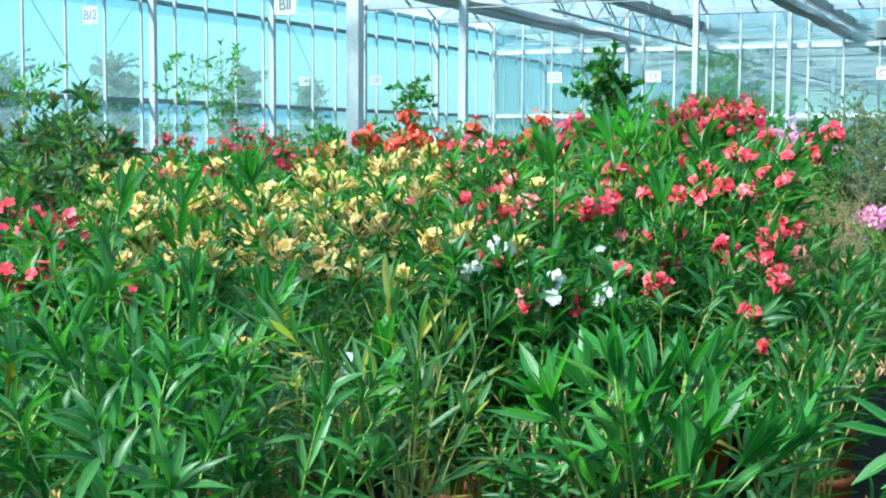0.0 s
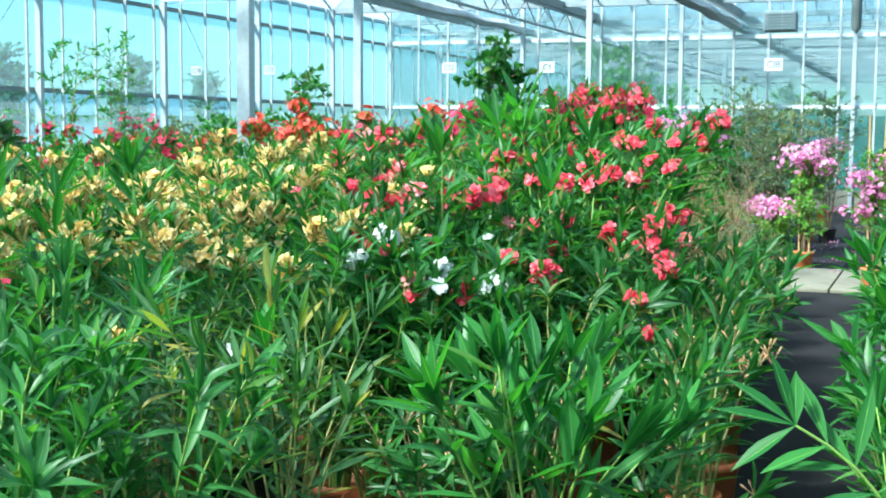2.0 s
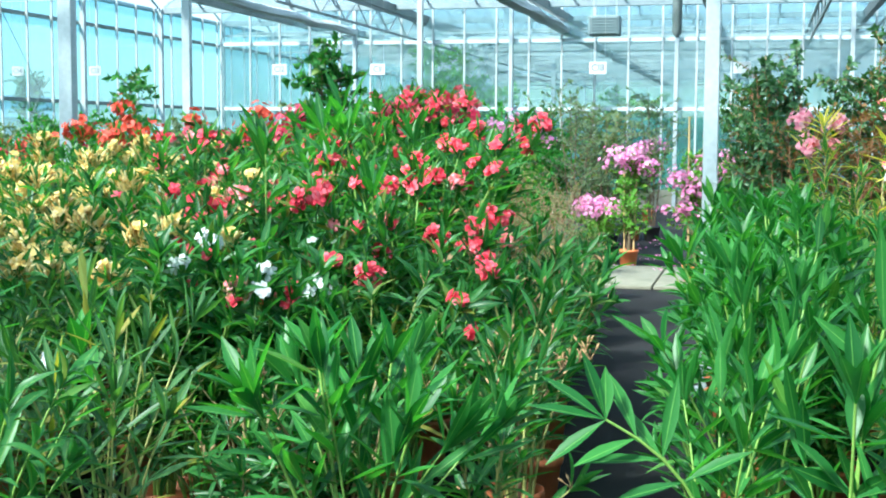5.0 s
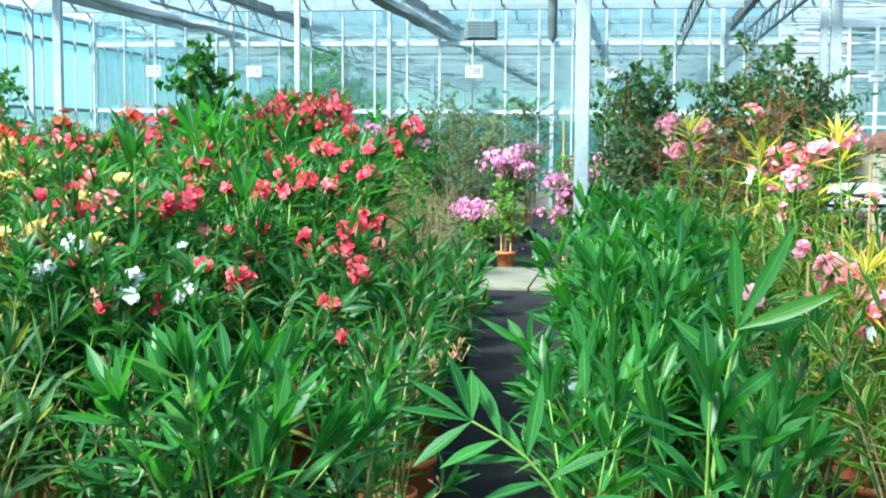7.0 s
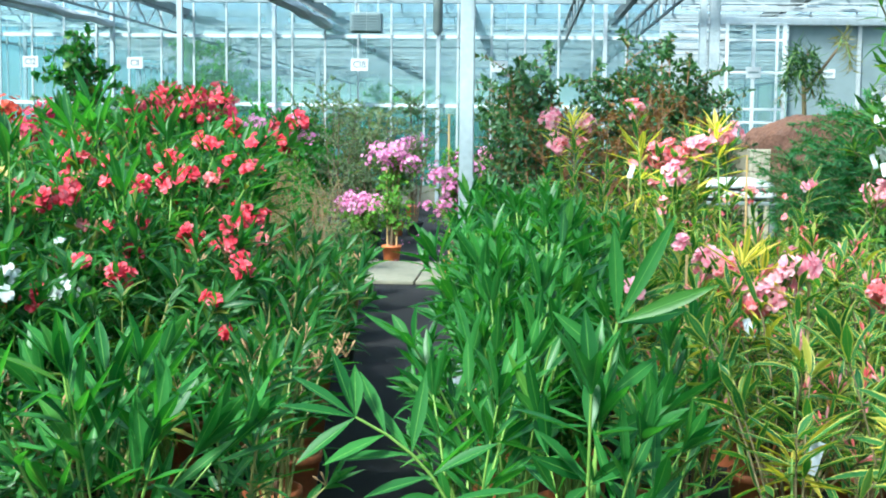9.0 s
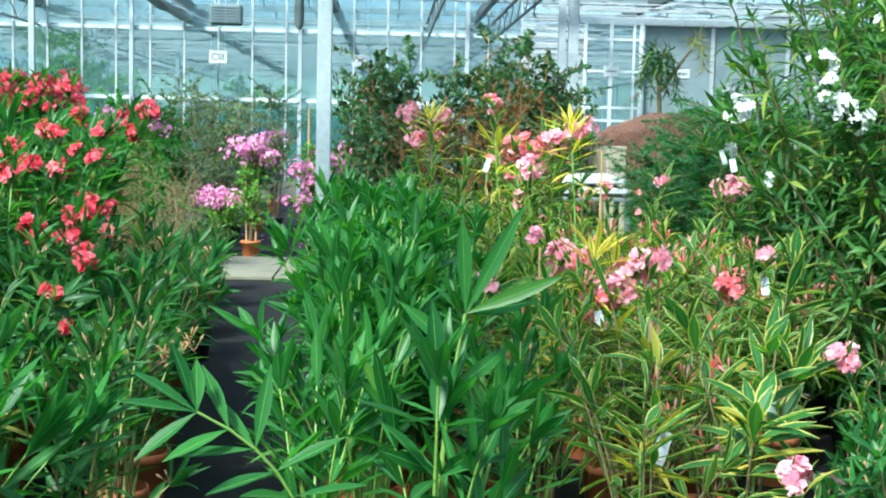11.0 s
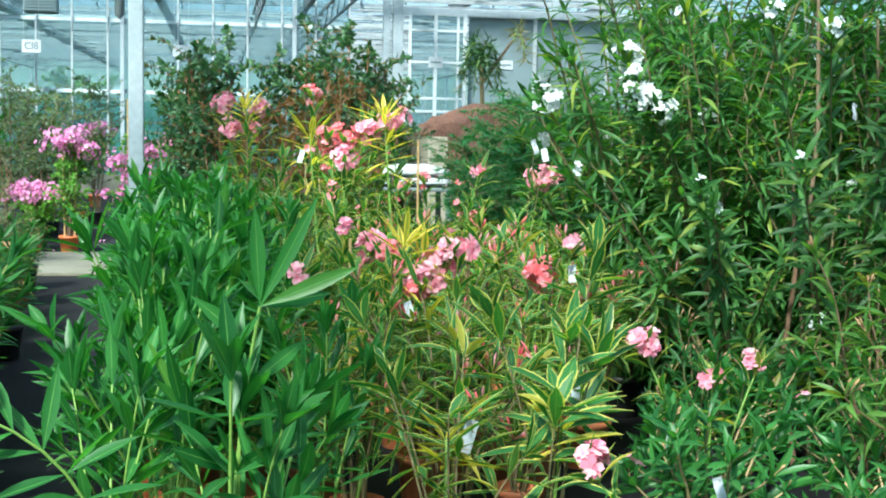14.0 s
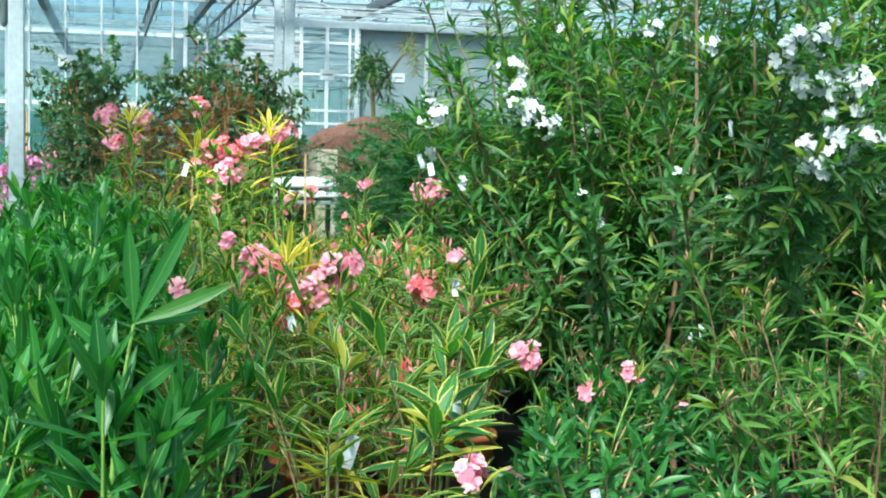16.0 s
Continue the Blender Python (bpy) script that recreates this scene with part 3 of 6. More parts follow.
def glazed_wall(name, label, start, along_y, count, pane_w, rows, glass, rails, rail_mat, column_every, first_column, rail_size=0.06, glazing=0.035, z_top=None, shift=0.0, column_mesh=None):
    """Columns, rails and glazing bars with a pane in every field; runs along x or y from start."""
    wall = structure(name, label, (start[0], start[1], 0))
    wall.rotation_euler = (0, 0, radians(90) if along_y else 0)
    panes = [pane_mesh(pane_w - 0.01, z1 - z0 - 0.02) for z0, z1 in rows]
    mull = bar_mesh("glazing_bar", glazing, 0.05, (z_top or EAVES) - 0.45)
    length = count * pane_w
    for i in range(count + 1):
        ob = mesh_part("glazing_bar", mull, ALU, wall)
        ob.location = (i * pane_w + shift, 0, 0.45)
        if i < count:
            for me, (z0, _) in zip(panes, rows):
                pane = mesh_part("pane", me, glass, wall)
                pane.location = ((i + 0.5) * pane_w + shift, 0.0, z0 + 0.01)
                pane.visible_shadow = False
    for z, size, mat in rails:
        part("rail", box_bm(0, length, 0.03, 0.03 + size * 0.7, z - size / 2, z + size / 2, bevel=0.008), mat, wall)
    part("plinth", box_bm(0, length, -0.06, 0.06, 0.0, 0.45, bevel=0.01), CONCRETE, wall)
    i = first_column
    while i <= count:
        ob = mesh_part("column", column_mesh or SLIM, GALV, wall)
        ob.location = (i * pane_w, -0.03 if along_y else -0.07, 0)
        i += column_every
    return wall


LEFT_ROWS = ((0.47, RAIL_LOW - 0.02), (RAIL_LOW + 0.02, RAIL_TOP - 0.02), (RAIL_TOP + 0.02, EAVES))
PW = BAY / 4
glazed_wall("wall_left_near", "glazed side wall with dark steel girts beside the entrance end", (X_LEFT, 16.19 - 7 * BAY), True, 4, BAY, LEFT_ROWS, GLASS_LEFT,
            ((RAIL_LOW, 0.075, STEEL_DARK), (RAIL_TOP, 0.075, STEEL_DARK), (EAVES - 0.04, 0.09, GALV)), STEEL_DARK, 1, 0)
glazed_wall("wall_left", "glazed side wall with dark steel girts and white glazing bars", (X_LEFT, 16.19 - 3 * BAY), True, 68, PW, LEFT_ROWS, GLASS_LEFT,
                   ((RAIL_LOW, 0.075, STEEL_DARK), (RAIL_TOP, 0.075, STEEL_DARK), (EAVES - 0.04, 0.09, GALV)), STEEL_DARK, 4, 0, shift=-0.24)
# crossed wind-bracing wires in two bays
for y0 in (16.19 - BAY, 16.19 + BAY):
    for z0, z1 in ((0.5, 4.2), (4.2, 0.5)):
        brace = mesh_part("bracing_wire", tube_mesh("bracing_wire", [([(X_LEFT + 0.12, y0, z0), (X_LEFT + 0.12, y0 + BAY, z1)], [0.005, 0.005])], 6), STEEL_DARK, None)
        tagged(brace, label="thin steel wind-bracing wire across the glazed wall", category="wire", group="wind bracing", kind="structure")

FAR_PW = 0.737
glazed_wall("wall_far", "glazed gable partition with white rails, hazy glass", (-12.38, Y_FAR), False, 21, FAR_PW,
            ((0.47, RAIL_LOW - 0.02), (RAIL_LOW + 0.02, RAIL_TOP - 0.02), (RAIL_TOP + 0.02, RIDGE - 0.1)), GLASS_FAR,
            ((RAIL_LOW, 0.09, RAIL_WHITE), (RAIL_TOP, 0.10, RAIL_WHITE)), ALU, 4.95, 4.52, 0.07, 0.04, z_top=RIDGE - 0.06, column_mesh=SLIM_TALL)
glazed_wall("wall_end", "distant glazed end wall of the greenhouse", (X_LEFT, Y_END), False, 15, 1.5,
            ((0.47, 2.2), (2.22, EAVES)), GLASS_FAR, ((2.2, 0.07, ALU), (3.3, 0.06, ALU), (EAVES - 0.04, 0.08, ALU)), ALU, 3, 0, 0.07, 0.05)
glazed_wall("wall_right", "glazed side wall of the greenhouse", (X_RIGHT, 16.19 - 7 * BAY), True, 21, BAY, ((0.47, 2.2), (2.24, EAVES)), GLASS_FAR,
            ((RAIL_LOW, 0.075, STEEL_DARK), (RAIL_TOP, 0.075, STEEL_DARK), (EAVES - 0.04, 0.09, GALV)), STEEL_DARK, 1, 0)
glazed_wall("wall_back", "glazed back wall of the greenhouse", (X_LEFT, Y_BACK), False, 7, 3.2,
            ((0.47, 2.2), (2.22, EAVES)), GLASS_FAR, ((2.2, 0.07, ALU), (EAVES - 0.04, 0.08, ALU)), ALU, 3, 0, 0.07, 0.05)

# ---- roof: gutters, glazed slopes ----
SPAN = 3.2
GUTTERS = [-13.0 + 0.0 + SPAN * i - 0.8 for i in range(1, 8)]


def gutter_bm(x, y0, y1):
    bm = bmesh.new()
    prof = [(-0.10, 0.10), (-0.06, -0.05), (0.06, -0.05), (0.10, 0.10), (0.085, 0.10), (0.05, -0.03), (-0.05, -0.03), (-0.085, 0.10)]
    rings = [[bm.verts.new((x + a, y, EAVES - 0.1 + b)) for a, b in prof] for y in (y0, y1)]
    for i in range(len(prof)):
        j = (i + 1) % len(prof)
        bm.faces.new((rings[0][i], rings[0][j], rings[1][j], rings[1][i]))
    bm.faces.new(rings[0])
    bm.faces.new(list(reversed(rings[1])))
    return bm


roof = structure("ceiling", "glazed greenhouse roof of many low ridges with white glazing bars")
bars = bmesh.new()
glass = bmesh.new()
VALLEYS = [16.27 + BAY * i for i in range(-8, 15)]
for a, b in zip(VALLEYS, VALLEYS[1:]):
    mid = (a + b) / 2
    for ya, yb, za, zb in ((a, mid, EAVES, RIDGE), (mid, b, RIDGE, EAVES)):
        vs = [glass.verts.new(v) for v in ((X_LEFT, ya, za), (X_RIGHT, ya, za), (X_RIGHT, yb, zb), (X_LEFT, yb, zb))]
        glass.faces.new(vs)
        x = X_LEFT
        while x < X_RIGHT:
            m4 = Matrix.Translation((x, (ya + yb) / 2, (za + zb) / 2 - 0.03)) @ Matrix.Rotation(math.atan2(zb - za, yb - ya), 4, "X") @ Matrix.Diagonal((0.03, math.hypot(yb - ya, zb - za), 0.04, 1))
            bmesh.ops.create_cube(bars, size=1.0, matrix=m4)
            x += 1.0
    for k in (0.3, 0.62):
        y, z = mid + (b - mid) * k, RIDGE + (EAVES - RIDGE) * k
        add_box(bars, X_LEFT, X_RIGHT, y - 0.015, y + 0.015, z - 0.05, z - 0.02)
    add_box(bars, X_LEFT, X_RIGHT, mid - 0.04, mid + 0.04, RIDGE - 0.06, RIDGE + 0.02)
    add_box(bars, X_LEFT, X_RIGHT, a - 0.07, a + 0.07, EAVES - 0.1, EAVES + 0.02)
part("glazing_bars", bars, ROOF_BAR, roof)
roof_glass = part("roof_panes", glass, GLASS_ROOF, roof)
roof_glass.visible_shadow = False
for x in GUTTERS:
    part("gutter", gutter_bm(x, Y_BACK, Y_END), GUTTER, roof)


def lattice_bm(x0, x1, y, z0, z1, n):
    bm = bmesh.new()
    add_box(bm, x0, x1, y - 0.025, y + 0.025, z1 - 0.025, z1 + 0.025)
    add_box(bm, x0, x1, y - 0.02, y + 0.02, z0 - 0.02, z0 + 0.02)
    for i in range(n):
        xa, xb = x0 + (x1 - x0) * i / n, x0 + (x1 - x0) * (i + 1) / n
        za, zb = (z0, z1) if i % 2 else (z1, z0)
        m4 = Matrix.Translation(((xa + xb) / 2, y, (za + zb) / 2)) @ Matrix.Rotation(-math.atan2(zb - za, xb - xa), 4, "Y") @ Matrix.Diagonal((math.hypot(xb - xa, zb - za), 0.018, 0.018, 1))
        bmesh.ops.create_cube(bm, size=1.0, matrix=m4)
    return bm


for i in range(4, 13):
    y = 19.6 + i * BAY
    part("beam", lattice_bm(X_LEFT, X_RIGHT, y, 3.78, EAVES - 0.16, 7), ALU, roof)
for i in range(0, 4):
    part("beam", lattice_bm(3.2, X_RIGHT, 19.6 + i * BAY, 3.78, EAVES - 0.16, 5), ALU, roof)
for y in (9.6, 12.93, 16.26, 19.6):
    part("hanging_cable", box_bm(X_LEFT, X_RIGHT, y - 0.006, y + 0.006, 3.795, 3.807), GALV, roof)
wires = bmesh.new()
wire_rng = np.random.default_rng(8)
for i in range(33):
    y = 29.6 + i * 0.98
    z = 4.0 + wire_rng.uniform(-0.10, 0.12)
    r = 0.012 if i % 3 else 0.022
    add_box(wires, X_LEFT, X_RIGHT, y - r, y + r, z - r, z + r)
for i in range(9):
    add_box(wires, 3.2, X_RIGHT, 20.2 + i * 0.98, 20.224 + i * 0.98, 3.98 + 0.03 * (i % 3), 4.0 + 0.03 * (i % 3))
part("screen_wires", wires, ALU, roof, "taut screen wires and thin purlins")
# folded shade cloth hung under two gutters, and long lattice beams along others
for x, w in ((-4.25, 0.34), (-9.1, 0.22)):
    bm = bmesh.new()
    rng = np.random.default_rng(5)
    k, ys = 9, np.arange(19.0, Y_END, 1.2)
    rings = []
    for y in ys:
        sag = 0.03 * math.sin(y * 2.1)
        rings.append([bm.verts.new((x + w * 0.5 * math.cos(t) * (1 + 0.15 * math.sin(5 * t + y)), y, 3.98 + sag + 0.09 * math.sin(t))) for t in np.linspace(0, math.tau, k, endpoint=False)])
    for r0, r1 in zip(rings, rings[1:]):
        for i in range(k):
            bm.faces.new((r0[i], r0[(i + 1) % k], r1[(i + 1) % k], r1[i]))
    part("shade_cloth", bm, surface("shade_cloth", (0.50, 0.54, 0.55), (0.62, 0.66, 0.67), 2.0, 0.8, 0, 0.3), roof, "folded grey shade cloth")
for x in (1.05, 2.55, -7.4):
    bm = lattice_bm(19.6, Y_END, 0, 3.72, 4.12, 60)
    bmesh.ops.transform(bm, matrix=Matrix.Translation((x, 0, 0)) @ Matrix.Rotation(math.pi / 2, 4, "Z"), verts=bm.verts)
    part("lattice_beam", bm, GUTTER, roof)

# ---- right-hand partition with a sliding door ----
Y_DOOR = 17.19
part_wall = structure("wall_partition", "pale sheet partition beside the sliding glass door", (0, Y_DOOR, 0))
part("sheeting", box_bm(3.54, X_RIGHT, 0.06, 0.12, 0, 3.08), GREY_WALL, part_wall)
part("header", box_bm(2.4, X_RIGHT, -0.03, 0.05, 3.06, 3.16, bevel=0.01), RAIL_WHITE, part_wall)
for x in (4.4, 5.4, 6.4, 7.4, 8.4):
    part("stud", box_bm(x, x + 0.05, 0.02, 0.06, 0, 3.06, bevel=0.005), ALU, part_wall)
for x, w in ((2.38, 0.09), (2.505, 0.135)):
    part("column", box_bm(x, x + w, -0.06, 0.06, 0, EAVES, bevel=0.01), GALV, part_wall)
door = structure("door_1", "tall sliding glass door with a white frame", (2.705, Y_DOOR - 0.08, 0))
for x0, x1 in ((0.0, 0.04), (0.335, 0.38), (0.64, 0.67), (0.725, 0.77)):
    part("stile", box_bm(x0, x1, -0.02, 0.02, 0.05, 3.08, bevel=0.004), RAIL_WHITE, door)
for z in (0.1, 0.7, 1.23, 1.81, 1.98, 2.45, 2.86, 3.07):
    part("door_rail", box_bm(0.04, 0.725, -0.015, 0.015, z - 0.016, z + 0.016, bevel=0.004), RAIL_WHITE, door)
for x0, x1 in ((0.04, 0.335), (0.38, 0.725)):
    pane = part("pane", box_bm(x0, x1, 0.004, 0.008, 0.1, 3.07), GLASS_FAR, door)
    pane.visible_shadow = False


# ---- hanging signs ----
def sign(x, y, z, text, w=0.27, h=0.19, turn=0.0):
    ob = thing("bay_sign", "white hanging bay sign with dark lettering" if text else "white hanging bay sign, its lettering too faint to read", "sign", (x, y, z), "bay signs")
    ob.rotation_euler = (0, 0, turn)
    part("board", box_bm(-w / 2, w / 2, -0.004, 0.004, -h / 2, h / 2, bevel=0.003), WHITE_PLASTIC, ob)
    wires = [([(sx, 0, h / 2), (sx, 0, 3.80 - z)], [0.002, 0.002]) for sx in (-w * 0.4, w * 0.4)]
    for p in wires:
        mesh_part("wire", tube_mesh("wire", [p], 4), GALV, ob)
    made = []
    for ch in text:
        cu = bpy.data.curves.new("letter", "FONT")
        cu.body, cu.size, cu.align_y, cu.extrude = ch, h * 0.78, "CENTER", 0.001
        tmp = new("letter_curve", cu)
        me = bpy.data.meshes.new_from_object(tmp.evaluated_get(bpy.context.evaluated_depsgraph_get()))
        bpy.data.objects.remove(tmp)
        xs = [v.co.x for v in me.vertices]
        made.append((me, min(xs), max(xs)))
    run = sum(b - a for _, a, b in made) + h * 0.07 * (len(made) - 1)
    at = -run / 2
    for me, a, b in made:
        mesh_part("letter", me, LETTER, ob).matrix_basis = pose(at - a, -0.007, 0, 90)
        at += b - a + h * 0.07
    return ob


def along(yaw_left, d, z):
    a = radians(yaw_left)
    return -d * math.sin(a), d * math.cos(a), z


for yaw_left, row, rise, text, w, h in ((40.36, 12.93, 0.0894, "B12", 0.24, 0.22), (32.2, 9.6, 0.1005, "B11", 0.22, 0.17), (31.4, 19.59, 0.0435, "C14", 0.21, 0.15), (28.3, 19.59, 0.0447, "C13", 0.21, 0.15),
                                   (20.49, 16.26, 0.0475, "C12", 0.20, 0.14), (16.25, 16.26, 0.0483, "C11", 0.20, 0.14), (6.69, 16.26, 0.0499, "C18", 0.215, 0.15), (0.6, 16.26, 0.0498, "", 0.21, 0.14)):
    d = row / math.cos(radians(yaw_left))
    x, y, z = along(yaw_left, d, 1.65 + rise * d)
    sign(x, y, z, text, w, h)
for x, w, h in ((3.065, 0.19, 0.14), (4.05, 0.17, 0.12)):
    ob = thing("wall_sign", "small white sign fixed to the partition", "sign", (x, Y_DOOR - (0.107 if x < 3.5 else -0.053), 2.45))
    part("board", box_bm(-w / 2, w / 2, -0.006, 0.006, -h / 2, h / 2, bevel=0.003), WHITE_PLASTIC, ob)
    part("blank_line", box_bm(-w * 0.35, w * 0.35, -0.008, -0.006, -0.012, 0.012), GREY_WALL, ob)

# ---- unit heater and pipe under the roof ----
heater = thing("unit_heater", "grey metal unit heater hung from the roof", "heater", (-2.22, 19.6, 3.11))
part("casing", box_bm(-0.23, 0.23, -0.17, 0.17, 0.0, 0.29, bevel=0.02), GREY_WALL, heater)
for i in range(6):
    part("louvre", box_bm(-0.2, 0.2, -0.185, -0.171, 0.025 + i * 0.042, 0.048 + i * 0.042, bevel=0.003), GREY_WALL, heater)
for sx in (-0.17, 0.17):
    part("hanger", box_bm(sx - 0.01, sx + 0.01, -0.01, 0.01, 0.29, 0.7), GALV, heater)
flue = mesh_part("flue_pipe", tube_mesh("flue_pipe", [([(-1.38, 23.0, 3.3), (-1.38, 23.0, 3.4), (-1.38, 23.0, 4.6)], [0.0, 0.085, 0.085])], 12), STEEL_DARK, None)
tagged(flue, label="dark metal flue pipe hung under the roof", category="pipe")

# ---- outside: field, hedges and low white buildings ----
def far_house(x, y, w, d, h, turn):
    ob = thing("farm_building", "low white farm building with a pale roof across the field", "building", (x, y, -0.03), "farm buildings")
    ob.rotation_euler = (0, 0, turn)
    part("wall", box_bm(-w / 2, w / 2, -d / 2, d / 2, 0, h), WHITE_PLASTIC, ob)
    bm = bmesh.new()
    a = [bm.verts.new(v) for v in ((-w / 2 - .3, -d / 2 - .3, h), (w / 2 + .3, -d / 2 - .3, h), (w / 2 + .3, d / 2 + .3, h), (-w / 2 - .3, d / 2 + .3, h), (-w / 2 - .3, 0, h + d * 0.3), (w / 2 + .3, 0, h + d * 0.3))]
    for f in ((0, 1, 5, 4), (2, 3, 4, 5), (0, 4, 3), (1, 2, 5), (3, 2, 1, 0)):
        bm.faces.new([a[i] for i in f])
    part("roof", bm, GREY_WALL, ob)
    for i in range(int(w / 3)):
        part("window", box_bm(-w / 2 + 1 + i * 3, -w / 2 + 2.2 + i * 3, -d / 2 - 0.05, -d / 2 - 0.01, 1, 2.2), STEEL_DARK, ob)


for x, y, w in ((-104, 132, 14), (-88, 140, 10), (-150, 150, 18)):
    far_house(x, y, w, 9, 3.4, radians(38))


# ---- planting ----
RNG = np.random.default_rng(11)
T_POT, B_POT = (0.13, 0.23, TERRACOTTA, "terracotta-coloured plastic pot"), (0.14, 0.24, BLACK_POT, "black plastic pot")


def left_of(x, y):
    return math.degrees(math.atan2(-x, y))


def make(kind, label, n, mats, pot, category="oleander", **kw):
    return [plant(kind, oleander_parts(hash_seed(kind, i, label), **kw), mats, label, category, pot, label) for i in range(n)]


def hash_seed(kind, i, label):
    return (sum(ord(c) * (k + 3) for k, c in enumerate(kind + label)) * 31 + i * 977) % 100003


GS, WS = GREEN_STEM, WOODY_STEM
YOUNG_STEM = surface("young_stem", (0.22, 0.26, 0.06), (0.36, 0.34, 0.12), 8.0, 0.55, 0.0, 0.1)
LEAVES = {}


def leaf_variant(profile, bend, mat):
    key = (profile, bend, mat.name)
    if key not in LEAVES:
        LEAVES[key] = mesh_from("leaf", *blades(np.zeros((1, 3)), np.array([[0, 1.0, 0]]), np.array([[0, 0, 1.0]]), 1.0, 1.0, bend, profile, 0.2))
    return LEAVES[key]


def near_plant(base, tips, label, leaf=0.19, width=0.036, gap=0.07, seed=1, mat=None, start=0.3, pot=T_POT, stem_r=0.0056, open_low=62, extra=0, spread=0.25, height=1.0, name="oleander_plant", open_top=24, wood=None):
    """A plant close to the camera: each stem and each leaf is a part. Tips are relative to the pot."""
    rng = np.random.default_rng(seed)
    ob = thing(name, label, "oleander", (*base, 0))
    give_pot(ob, *pot)
    PLACED.append(base)
    stems = []
    for tip in tips:
        p2 = np.array(tip, float)
        p0 = np.array([rng.uniform(-0.04, 0.04), rng.uniform(-0.04, 0.04), pot[1] * 0.85])
        stems.append(curve_points(p0, np.array([p2[0] * 0.35, p2[1] * 0.35, p0[2] + (p2[2] - p0[2]) * 0.6]), p2, 10))
    for p, _ in shoots(rng, extra, height, spread, pot[1] * 0.85, 0.75, 0.0):
        stems.append(p)
    for p in stems:
        st = mesh_part("stem", tube_mesh("stem", [(p, np.linspace(stem_r, stem_r * 0.4, len(p)))], 7), wood or GS, ob)
        B, D, U, F = leaf_frames(rng, p, start, gap, open_low=open_low, open_top=open_top)
        for b, d, u, f in zip(B, D, U, F):
            lf = mesh_part("leaf", leaf_variant("fine", float(rng.choice([0.02, 0.1, 0.2, 0.32])), mat or LEAF_BRIGHT), mat or LEAF_BRIGHT, st)
            d = d / np.linalg.norm(d)
            s = np.cross(d, u)
            s /= np.linalg.norm(s)
            n = np.cross(s, d)
            L = leaf * rng.uniform(0.75, 1.12) * (0.7 if f > 0.97 else 1)
            W = width * rng.uniform(0.85, 1.15)
            m = Matrix(((s[0] * W, d[0] * L, n[0] * W, b[0]), (s[1] * W, d[1] * L, n[1] * W, b[1]), (s[2] * W, d[2] * L, n[2] * W, b[2]), (0, 0, 0, 1)))
            lf.matrix_basis = m
    return ob


# nearest plants: right of the aisle
tall_one = near_plant((0.30, 3.36), [(0.03, -0.07, 0.96), (0.12, -0.22, 0.92), (0.23, -0.11, 0.87), (-0.12, 0.12, 0.90), (0.2, 0.18, 0.92)],
           "tall green oleander with broad upright leaves in a terracotta pot", leaf=0.22, width=0.036, gap=0.11, seed=4, start=0.36, open_low=62, open_top=22)
# its tallest shoot, with few long leaves
shoot_pts = curve_points(np.array([0.0, -0.02, 0.2]), np.array([-0.01, -0.05, 0.75]), np.array([0.07, -0.05, 1.18]), 10)
shoot = mesh_part("stem", tube_mesh("stem", [(shoot_pts, np.linspace(0.008, 0.0045, 10))], 7), GS, tall_one)
for at_k, way, size, bend in ((9, (-0.06, 0.02, 1.0), 0.25, 0.02), (9, (0.46, 0.1, 0.88), 0.31, 0.02), (9, (0.94, -0.1, 0.40), 0.27, 0.1), (9, (0.82, 0.3, 0.12), 0.20, 0.1), (8, (-0.75, -0.1, 0.65), 0.20, 0.1),
                              (6, (-0.10, -0.12, 0.98), 0.22, 0.02), (7, (0.7, 0.5, 0.45), 0.22, 0.2), (6, (0.85, -0.2, 0.5), 0.22, 0.2), (5, (-0.7, -0.5, 0.4), 0.22, 0.32), (5, (0.4, -0.8, 0.5), 0.2, 0.32)):
    d = np.array(way) / np.linalg.norm(way)
    sd = unit(np.cross(d, np.array([0.15, -1.0, 0.35])))
    nn = np.cross(sd, d)
    b = shoot_pts[at_k]
    lf = mesh_part("leaf", leaf_variant("fine", bend, LEAF_BRIGHT), LEAF_BRIGHT, shoot)
    lf.matrix_basis = Matrix([[sd[k] * 0.040, d[k] * size, nn[k] * 0.040, b[k]] for k in range(3)] + [[0, 0, 0, 1]])
